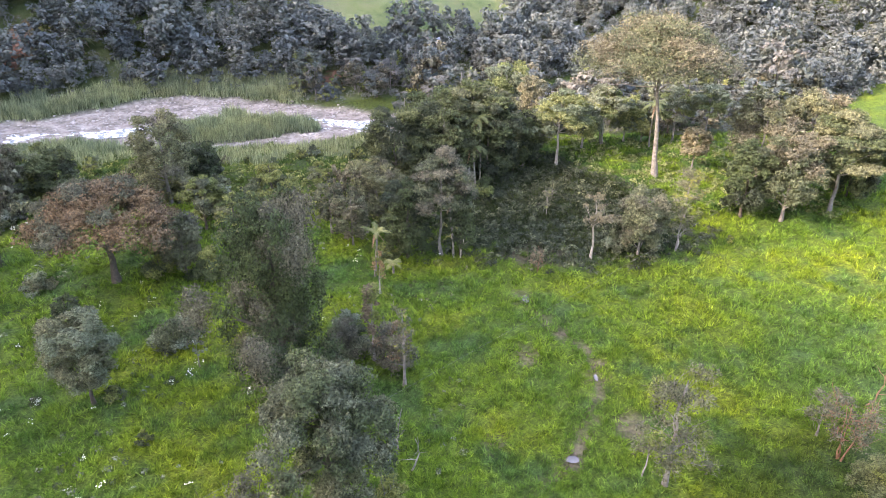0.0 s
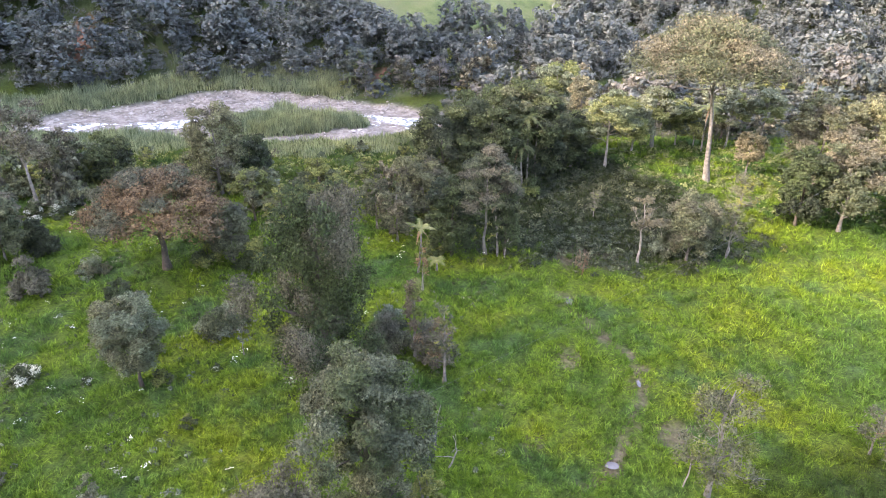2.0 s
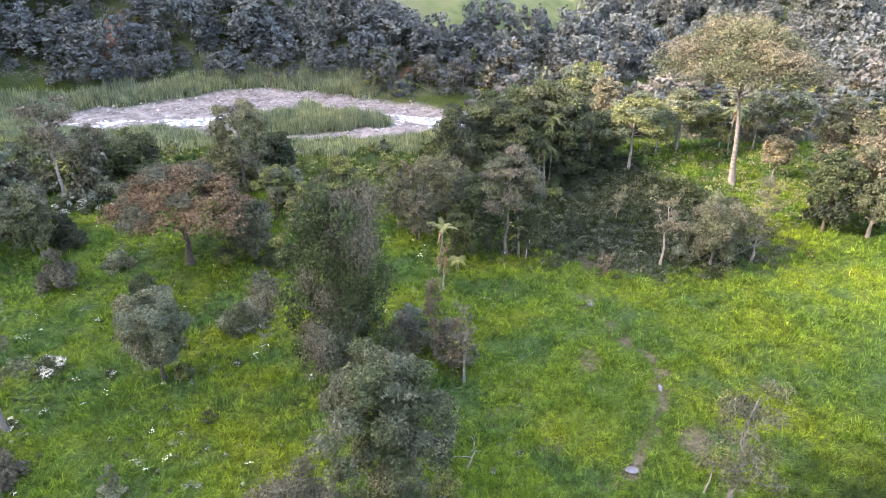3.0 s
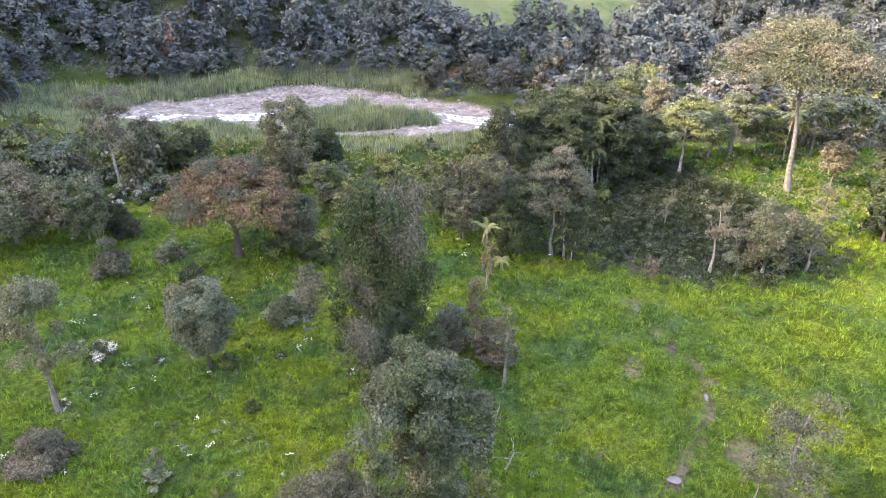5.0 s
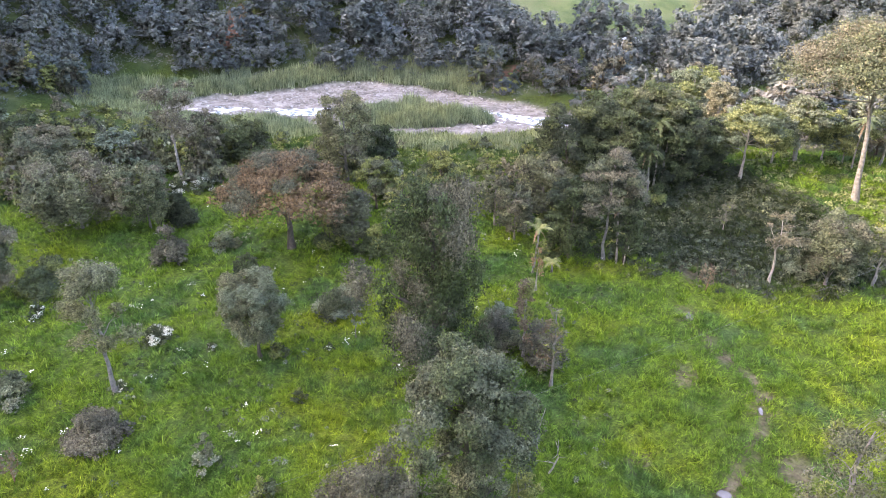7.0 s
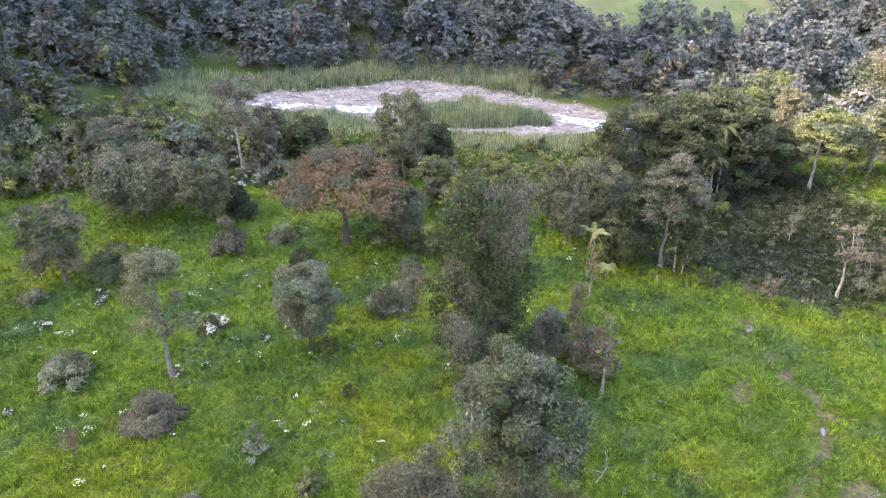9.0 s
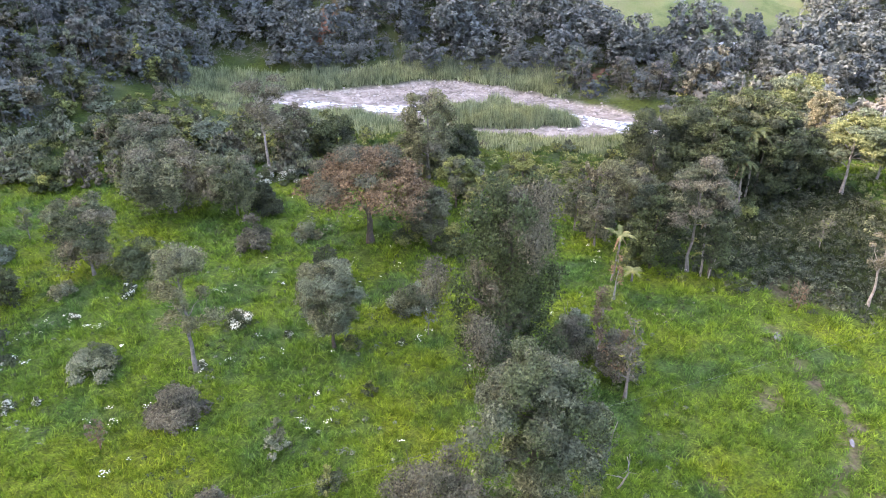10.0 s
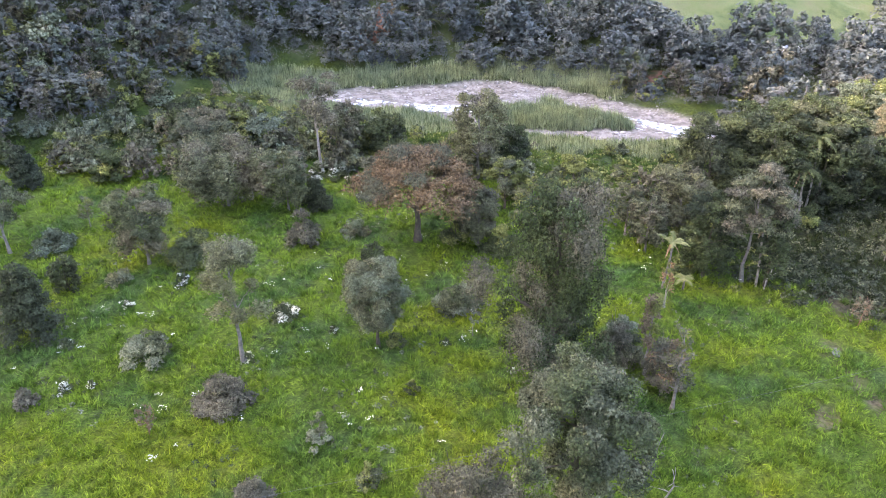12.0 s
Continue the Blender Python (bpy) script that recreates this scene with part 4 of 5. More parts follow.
tree("grey_tree", -86.2, 83.42, 9.6, 11.21, "round", "grey", "grey", 168, "tree with a loose grey-green crown", low=0.14, puffs=42, limbs=12, dense=0.55, second="dusk", share=0.35, fat=0.72)
tree("layered_tree", -81.12, 93.62, 7.2, 7.37, "umbrella", "silver", "pale", 169, "tree with pale trunk and layered light leaves", low=0.45, puffs=26, limbs=14, dense=0.7, second="fresh", share=0.4)
tree("dark_tree", -96.34, 89.96, 8.9, 8.9, "round", "deep", "dark", 170, "dense tree with deep green foliage", low=0.03, puffs=46, limbs=8, dense=0.8, second="night", share=0.3, fat=0.75)
tree("dark_tree", -59.06, 98.23, 8.3, 7.84, "round", "deep", "dark", 171, "dense tree with deep green foliage", low=0.03, puffs=46, limbs=8, dense=0.8, second="night", share=0.3, fat=0.75)
tree("grey_tree", -65.6, 96.06, 9.7, 7.92, "round", "grey", "grey", 172, "tree with a loose grey-green crown", low=0.14, puffs=42, limbs=12, dense=0.55, second="dusk", share=0.35, fat=0.72)
tree("grey_bush", -28.5, 60.9, 3.9, 5.76, "mound", "silver", "grey", 173, "low spreading bush with grey-green leaves", low=0.0, puffs=18, limbs=6, dense=0.7, stems=3, category="bush", second="grey", share=0.5)
tree("grey_bush", -49.61, 71.94, 2.0, 4.76, "mound", "silver", "grey", 174, "low spreading bush with grey-green leaves", low=0.0, puffs=18, limbs=6, dense=0.7, stems=3, category="bush", second="grey", share=0.5)
tree("white_flowering_sapling", -25.0, 57.14, 3.6, 1.7, "open", "silver", "grey", 175, "slender sapling with white flower clusters", low=0.35, puffs=9, limbs=7, dense=0.5, second="flower", share=0.35)
tree("white_flowering_bush", -45.05, 50.97, 2.1, 3.76, "mound", "deep", "grey", 176, "bush covered with white flower heads", low=0.0, puffs=16, limbs=4, dense=0.7, stems=3, category="bush", second="flower", share=0.45)
tree("epiphyte_post", -7.04, 57.53, 9.3, 2.96, "column", "dead", "pale", 177, "thin upright trunk shaggy with epiphytes and dry leaves", low=0.35, puffs=14, limbs=4, dense=0.45, second="moss", share=0.4, hanging=20, fat=0.8, size=0.15)
tree("brown_bush", -4.9, 56.2, 5.2, 4.4, "round", "dusk", "grey", 221, "twiggy brownish bush beside a shaggy trunk", low=0.0, puffs=26, limbs=8, dense=0.5, stems=3, category="bush", twigs=120, second="dead", share=0.25)
tree("grey_bush", -10.2, 58.6, 4.8, 5.6, "mound", "grey", "grey", 222, "rambling grey-green bush at the foot of a climber-clad tree", low=0.0, puffs=26, limbs=8, dense=0.6, stems=3, category="bush", second="dusk", share=0.4)
tree("grey_bush", 0.4, 188.2, 2.6, 8.0, "mound", "misty", "dark", 223, "low dark bush before a white-roofed house", low=0.0, puffs=20, limbs=4, dense=0.8, stems=3, category="bush")
tree("lichened_tree", -3.71, 53.66, 9.6, 3.35, "open", "grey", "grey", 178, "small half-bare tree with lichen-grey twigs and few leaves", low=0.3, puffs=30, limbs=16, dense=0.22, twigs=160, fat=0.9, second="moss", share=0.3, size=0.16)
tree("epiphyte_post", -7.53, 70.69, 6.9, 1.99, "column", "dead", "pale", 179, "thin upright trunk shaggy with epiphytes and dry leaves", low=0.35, puffs=14, limbs=4, dense=0.45, second="moss", share=0.4, hanging=20, fat=0.8, size=0.15)
tree("grey_bush", -10.55, 61.49, 4.4, 4.27, "mound", "silver", "grey", 180, "low spreading bush with grey-green leaves", low=0.0, puffs=18, limbs=6, dense=0.7, stems=3, category="bush", second="grey", share=0.5)
tree("brown_bush", -14.64, 33.72, 8.2, 10.0, "mound", "dusk", "dark", 181, "rounded bush with dull brownish twiggy foliage", low=0.0, puffs=22, limbs=6, dense=0.8, stems=3, category="bush", twigs=60)
tree("yellowish_bush", -3.96, 37.75, 5.7, 3.58, "mound", "moss", "grey", 182, "bush with yellow-green leaves at the meadow edge", low=0.0, puffs=18, limbs=6, dense=0.6, stems=3, category="bush")
tree("lichened_tree", 18.48, 41.5, 12.1, 7.24, "open", "grey", "grey", 183, "small half-bare tree with lichen-grey twigs and few leaves", low=0.3, puffs=30, limbs=16, dense=0.22, twigs=160, fat=0.9, second="moss", share=0.3, size=0.16)
tree("bare_shrub", 34.1, 44.02, 6.9, 4.93, "round", "dusk", "red", 184, "leafless reddish-grey many-stemmed shrub", low=0.3, puffs=16, limbs=10, dense=0.12, twigs=150, stems=3)
tree("lichened_tree", 33.62, 47.05, 5.5, 3.47, "open", "grey", "grey", 185, "small half-bare tree with lichen-grey twigs and few leaves", low=0.3, puffs=30, limbs=16, dense=0.22, twigs=160, fat=0.9, second="moss", share=0.3, size=0.16)
tree("green_bush", 35.01, 39.1, 7.8, 5.93, "mound", "deep", "dark", 186, "leafy green bush on the meadow", low=0.0, puffs=18, limbs=5, dense=0.8, stems=3, category="bush", second="moss", share=0.4)
tree("dark_bush", -66.72, 36.0, 9.0, 7.63, "cone", "night", "dark", 187, "dense conical bush with nearly black-green leaves", low=0.02, puffs=22, limbs=3, dense=1.0, category="bush")
tree("dark_tree", -71.27, 44.11, 4.8, 3.73, "round", "deep", "dark", 188, "dense tree with deep green foliage", low=0.03, puffs=46, limbs=8, dense=0.8, second="night", share=0.3, fat=0.75)
tree("grey_tree", -68.21, 53.34, 10.9, 8.71, "round", "grey", "grey", 189, "tree with a loose grey-green crown", low=0.14, puffs=42, limbs=12, dense=0.55, second="dusk", share=0.35, fat=0.72)
tree("open_tree", -87.25, 47.66, 11.9, 8.53, "open", "grey", "grey", 190, "slender tree with open layers of grey-green leaves", low=0.3, puffs=22, limbs=14, dense=0.7, fat=0.9)
tree("dark_bush", -104.27, 62.72, 7.2, 6.38, "cone", "night", "dark", 191, "dense conical bush with nearly black-green leaves", low=0.02, puffs=22, limbs=3, dense=1.0, category="bush")
tree("green_bush", -95.46, 71.75, 5.5, 7.3, "mound", "deep", "dark", 192, "leafy green bush on the meadow", low=0.0, puffs=18, limbs=5, dense=0.8, stems=3, category="bush", second="moss", share=0.4)
tree("lichened_tree", -83.88, 57.57, 4.7, 3.17, "open", "grey", "grey", 193, "small half-bare tree with lichen-grey twigs and few leaves", low=0.3, puffs=30, limbs=16, dense=0.22, twigs=160, fat=0.9, second="moss", share=0.3, size=0.16)
tree("grey_bush", -82.23, 50.68, 3.1, 6.75, "mound", "silver", "grey", 194, "low spreading bush with grey-green leaves", low=0.0, puffs=18, limbs=6, dense=0.7, stems=3, category="bush", second="grey", share=0.5)
tree("grey_bush", -52.87, 38.86, 3.1, 5.71, "mound", "silver", "grey", 195, "low spreading bush with grey-green leaves", low=0.0, puffs=18, limbs=6, dense=0.7, stems=3, category="bush", second="grey", share=0.5)
tree("brown_bush", -41.04, 36.54, 3.3, 6.05, "mound", "dusk", "dark", 196, "rounded bush with dull brownish twiggy foliage", low=0.0, puffs=22, limbs=6, dense=0.8, stems=3, category="bush", twigs=60)
tree("grey_bush", -29.87, 35.89, 3.6, 2.58, "mound", "silver", "grey", 197, "low spreading bush with grey-green leaves", low=0.0, puffs=18, limbs=6, dense=0.7, stems=3, category="bush", second="grey", share=0.5)
tree("green_bush", -23.78, 34.14, 2.5, 2.91, "mound", "deep", "dark", 198, "leafy green bush on the meadow", low=0.0, puffs=18, limbs=5, dense=0.8, stems=3, category="bush", second="moss", share=0.4)
tree("brown_bush", -30.87, 28.59, 3.4, 3.54, "mound", "dusk", "dark", 199, "rounded bush with dull brownish twiggy foliage", low=0.0, puffs=22, limbs=6, dense=0.8, stems=3, category="bush", twigs=60)
tree("green_bush", -26.03, 45.46, 1.5, 1.82, "mound", "deep", "dark", 200, "leafy green bush on the meadow", low=0.0, puffs=18, limbs=5, dense=0.8, stems=3, category="bush", second="moss", share=0.4)
tree("bare_shrub", -44.38, 30.78, 3.4, 1.85, "round", "dusk", "red", 201, "leafless reddish-grey many-stemmed shrub", low=0.3, puffs=16, limbs=10, dense=0.12, twigs=150, stems=3)
tree("brown_bush", -57.49, 28.59, 2.2, 2.7, "mound", "dusk", "dark", 202, "rounded bush with dull brownish twiggy foliage", low=0.0, puffs=22, limbs=6, dense=0.8, stems=3, category="bush", twigs=60)
tree("white_flowering_bush", -60.49, 51.3, 2.1, 2.01, "mound", "deep", "grey", 203, "bush covered with white flower heads", low=0.0, puffs=16, limbs=4, dense=0.7, stems=3, category="bush", second="flower", share=0.45)
tree("white_flowering_bush", -55.84, 31.42, 1.4, 1.6, "mound", "deep", "grey", 204, "bush covered with white flower heads", low=0.0, puffs=16, limbs=4, dense=0.7, stems=3, category="bush", second="flower", share=0.45)
tree("white_flowering_bush", -61.9, 36.31, 1.3, 2.0, "mound", "deep", "grey", 205, "bush covered with white flower heads", low=0.0, puffs=16, limbs=4, dense=0.7, stems=3, category="bush", second="flower", share=0.45)
tree("white_flowering_bush", -53.97, 32.85, 1.3, 1.1, "mound", "deep", "grey", 206, "bush covered with white flower heads", low=0.0, puffs=16, limbs=4, dense=0.7, stems=3, category="bush", second="flower", share=0.45)
tree("white_flowering_bush", -43.67, 43.21, 1.3, 1.56, "mound", "deep", "grey", 207, "bush covered with white flower heads", low=0.0, puffs=16, limbs=4, dense=0.7, stems=3, category="bush", second="flower", share=0.45)
tree("grey_bush", -68.13, 48.64, 1.8, 3.76, "mound", "silver", "grey", 208, "low spreading bush with grey-green leaves", low=0.0, puffs=18, limbs=6, dense=0.7, stems=3, category="bush", second="grey", share=0.5)
tree("green_bush", -31.1, 51.19, 1.8, 2.34, "mound", "deep", "dark", 209, "leafy green bush on the meadow", low=0.0, puffs=18, limbs=5, dense=0.8, stems=3, category="bush", second="moss", share=0.4)
tree("white_flowering_bush", -26.85, 54.43, 0.9, 1.19, "mound", "deep", "grey", 210, "bush covered with white flower heads", low=0.0, puffs=16, limbs=4, dense=0.7, stems=3, category="bush", second="flower", share=0.45)
tree("white_flowering_bush", -62.09, 87.73, 1.9, 4.67, "mound", "deep", "grey", 211, "bush covered with white flower heads", low=0.0, puffs=16, limbs=4, dense=0.7, stems=3, category="bush", second="flower", share=0.45)
tree("white_flowering_bush", -57.89, 86.3, 1.9, 3.63, "mound", "deep", "grey", 212, "bush covered with white flower heads", low=0.0, puffs=16, limbs=4, dense=0.7, stems=3, category="bush", second="flower", share=0.45)
tree("white_flowering_bush", -65.23, 85.71, 2.6, 3.74, "mound", "deep", "grey", 213, "bush covered with white flower heads", low=0.0, puffs=16, limbs=4, dense=0.7, stems=3, category="bush", second="flower", share=0.45)
tree("white_flowering_bush", -54.49, 82.16, 1.4, 2.24, "mound", "deep", "grey", 214, "bush covered with white flower heads", low=0.0, puffs=16, limbs=4, dense=0.7, stems=3, category="bush", second="flower", share=0.45)
tree("grey_bush", -28.02, 61.26, 3.4, 3.17, "mound", "silver", "grey", 215, "low spreading bush with grey-green leaves", low=0.0, puffs=18, limbs=6, dense=0.7, stems=3, category="bush", second="grey", share=0.5)
tree("white_flowering_bush", -38.62, 50.96, 1.1, 1.23, "mound", "deep", "grey", 216, "bush covered with white flower heads", low=0.0, puffs=16, limbs=4, dense=0.7, stems=3, category="bush", second="flower", share=0.45)
tree("white_flowering_bush", -62.5, 44.88, 1.3, 1.55, "mound", "deep", "grey", 217, "bush covered with white flower heads", low=0.0, puffs=16, limbs=4, dense=0.7, stems=3, category="bush", second="flower", share=0.45)
tree("white_flowering_bush", -73.11, 39.34, 1.9, 1.94, "mound", "deep", "grey", 218, "bush covered with white flower heads", low=0.0, puffs=16, limbs=4, dense=0.7, stems=3, category="bush", second="flower", share=0.45)
tree("green_bush", 39.17, 83.95, 1.5, 1.16, "mound", "deep", "dark", 219, "leafy green bush on the meadow", low=0.0, puffs=18, limbs=5, dense=0.8, stems=3, category="bush", second="moss", share=0.4)


# ---- palms, ferns, dead wood ----
def frond(rng, length, az, rise, width=0.5, n=13, fall=0.9):
    """One arching frond: leaflets on both sides of a shared rib. Returns vertices and quads."""
    v, f = [(0.0, 0.0, 0.0)], []
    last = 0
    d = Vector((math.cos(az), math.sin(az), 0))
    s = Vector((-math.sin(az), math.cos(az), 0))
    for i in range(1, n + 1):
        u = i / n
        p = d * length * u + Vector((0, 0, rise * length * u - fall * length * u * u))
        k = width * math.sin(min(1.0, 0.25 + u * 0.8) * math.pi) ** 0.6
        rib = len(v)
        v.append(tuple(p))
        for sign in (-1, 1):
            tip = p + s * sign * k + d * k * 0.45 - Vector((0, 0, k * rng.uniform(0.15, 0.5)))
            w = d * length / n * 0.3
            v += [tuple(tip + w), tuple(tip)]
            f.append((last, rib, len(v) - 2, len(v) - 1))
        last = rib
    return np.array(v), f


def palm(x, y, h, seed, label, reach=2.6, count=13, name="palm_tree", leaf="frond", skirt=8, wide=0.5, rise=0.65):
    rng = np.random.RandomState(seed)
    base = thing(name, x, y, label, "palm")
    line = [Vector((0.05 * h * math.sin(u * 2 + seed), 0.04 * h * u, h * u)) for u in np.linspace(0, 1, 8)]
    child("trunk", tube_mesh("trunk", [tube(line, np.linspace(0.16, 0.1, 8), 8)], BARK["grey"]), base)
    for k in range(count):
        v, f = frond(rng, reach * rng.uniform(0.8, 1.1), k * 2.4, rise * rng.uniform(0.4, 1.3), wide)
        child("frond", fast_mesh("frond", v + np.array(line[-1]), f, LEAF[leaf]), base)
    for k in range(skirt):
        v, f = frond(rng, reach * 0.6, k * 2.1, -0.4, wide * 0.5, 9, 1.2)
        child("dry_frond", fast_mesh("dry_frond", v + np.array(line[-1]) - np.array((0, 0, 0.2)), f, LEAF["dead"]), base, "brown dry hanging frond")
    return base


palm(5.2, 101.0, 11.5, 1, "tall slender palm among the dark grove trees", 3.2)
palm(4.7, 98.9, 8.0, 2, "tall slender palm among the dark grove trees", 2.8)
# Lighter frond colour on the next two puts their sunlight into the leaf.
palm(27.8, 117.5, 9.0, 3, "palm at the sunlit forest edge", 2.8, leaf="fresh")
palm(36.5, 116.0, 8.0, 4, "palm at the sunlit forest edge", 2.6, leaf="fresh")
palm(51.5, 98.0, 7.0, 5, "palm among the pasture trees", 2.6)
palm(-8.4, 74.6, 6.2, 6, "young broad-fronded tree fern with yellow-green fronds", 1.9, 7, "tree_fern", "fresh", 6, 0.42, 1.1)
palm(-6.3, 75.5, 1.6, 7, "low young fern with yellow-green fronds on the meadow", 1.5, 8, "young_fern", "fresh", 0, 0.4, 0.9)
palm(1.0, 80.0, 7.6, 8, "palm stump hung with brown dry fronds in the grove", 1.2, 3, "dead_palm", "dead", 16, 0.4)
palm(-34.5, 166.5, 3.5, 9, "tree fern on the far river bank", 2.8, 9, "tree_fern", "frond", 2, 0.6)
palm(-88, 172.0, 3.5, 10, "tree fern on the wooded slope", 3.0, 9, "tree_fern", "frond", 2, 0.6)
palm(-76, 181.0, 4.0, 11, "tree fern on the wooded slope", 3.0, 9, "tree_fern", "frond", 2, 0.6)


def snag(x, y, h, seed, label, tone, count=4):
    rng = np.random.RandomState(seed)
    base = thing("dead_sapling", x, y, label, "dead tree")
    line = bent(rng, (0, 0, 0), (0.1 * h, 0.03 * h, h), 0.0, 7)
    child("trunk", tube_mesh("trunk", [tube(line, np.linspace(0.09, 0.03, 7), 6)], BARK[tone]), base)
    for k in range(count):
        a = line[2 + k % 4]
        e = Vector(a) + Vector((rng.normal(0, 0.16), rng.normal(0, 0.16), rng.uniform(0.1, 0.3))) * h
        child("branch", tube_mesh("branch", [tube(bent(rng, a, e, 0.0, 4), [0.035, 0.028, 0.02, 0.01], 5)], BARK[tone]), base)


snag(40.1, 50.9, 5.6, 1, "dead reddish sapling standing in the meadow", "red")
snag(-3.9, 45.0, 4.6, 2, "dead leaning sapling with bare branches", "grey", 5)
snag(-2.6, 42.6, 3.6, 3, "dead leaning sapling with bare branches", "pale", 5)
snag(2.3, 79.5, 5.5, 4, "bare pale stem at the grove edge", "pale", 1)
snag(16.8, 42.4, 3.0, 5, "short pale broken stump", "pale", 0)
snag(31.2, 81.5, 4.6, 6, "bare pale stem beside a grey shrub", "pale", 1)


# ---- cables ----
CABLE = plain_material("weathered_cable", (0.12, 0.12, 0.12), (0.2, 0.2, 0.2), 0.7)


def cable(a, b, sag):
    pts = [Vector(a).lerp(Vector(b), u) - Vector((0, 0, sag * 4 * u * (1 - u))) for u in np.linspace(0, 1, 24)]
    me = tube_mesh("cable", [tube(pts, [0.006] * 24, 5)], CABLE)
    tagged(new("overhead_cable", me), "thin grey overhead cable spanning the meadow", "cable", "overhead cables")


cable((-45.0, 3.0, 12.0), (57.3, 93.6, 13.5), 2.0)


# ---- house on the far pasture ----
def house(x, y):
    base = thing("house", x, y, "small white-roofed house on the far green pasture", "house", turn=0.3)
    wall = plain_material("whitewashed_wall", (0.4, 0.39, 0.37), (0.5, 0.49, 0.47), 0.8)
    roof = plain_material("white_metal_roof", (0.5, 0.51, 0.52), (0.6, 0.61, 0.62), 0.45)
    hole = plain_material("window_dark", (0.03, 0.03, 0.035), (0.05, 0.05, 0.055), 0.2)

    def box(name, size, at, mat, slope=0.0):
        bm = bmesh.new()
        bmesh.ops.create_cube(bm, size=1.0)
        bmesh.ops.scale(bm, vec=size, verts=bm.verts)
        bmesh.ops.bevel(bm, geom=bm.edges[:], offset=0.02, segments=1, affect="EDGES")
        me = bpy.data.meshes.new(name)
        bm.to_mesh(me)
        bm.free()
        me.materials.append(mat)
        ob = child(name, me, base)
        ob.location, ob.rotation_euler = at, (slope, 0, 0)

    box("wall", (4.4, 4, 2.5), (0, 0, 1.2), wall)
    box("roof", (4.9, 2.9, 0.09), (0, -1.25, 2.95), roof, 0.35)
    box("roof", (4.9, 2.9, 0.09), (0, 1.25, 2.95), roof, -0.35)
    box("door", (0.9, 0.06, 2.0), (1.2, -2.02, 1.0), hole)
    box("window", (1.0, 0.06, 0.9), (-1.4, -2.02, 1.4), hole)


house(-0.4, 192.2)


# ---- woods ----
# The misty and haze leaves put the distance haze into the trees' colour.
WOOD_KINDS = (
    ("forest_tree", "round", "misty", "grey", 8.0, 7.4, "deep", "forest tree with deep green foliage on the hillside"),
    ("forest_tree", "round", "haze", "grey", 8.8, 7.2, "dusk", "forest tree with haze-greyed foliage on the hillside"),
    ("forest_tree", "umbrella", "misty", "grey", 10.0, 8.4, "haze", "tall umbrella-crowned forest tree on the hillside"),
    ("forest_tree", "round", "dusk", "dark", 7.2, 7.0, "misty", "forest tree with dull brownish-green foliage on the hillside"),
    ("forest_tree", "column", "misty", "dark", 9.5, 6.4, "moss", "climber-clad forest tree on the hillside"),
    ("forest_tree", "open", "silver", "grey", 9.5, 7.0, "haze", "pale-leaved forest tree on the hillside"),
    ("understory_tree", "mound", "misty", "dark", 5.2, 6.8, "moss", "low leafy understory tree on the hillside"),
    ("understory_tree", "mound", "haze", "dark", 4.6, 6.4, "deep", "low haze-greyed understory tree on the hillside"),
)


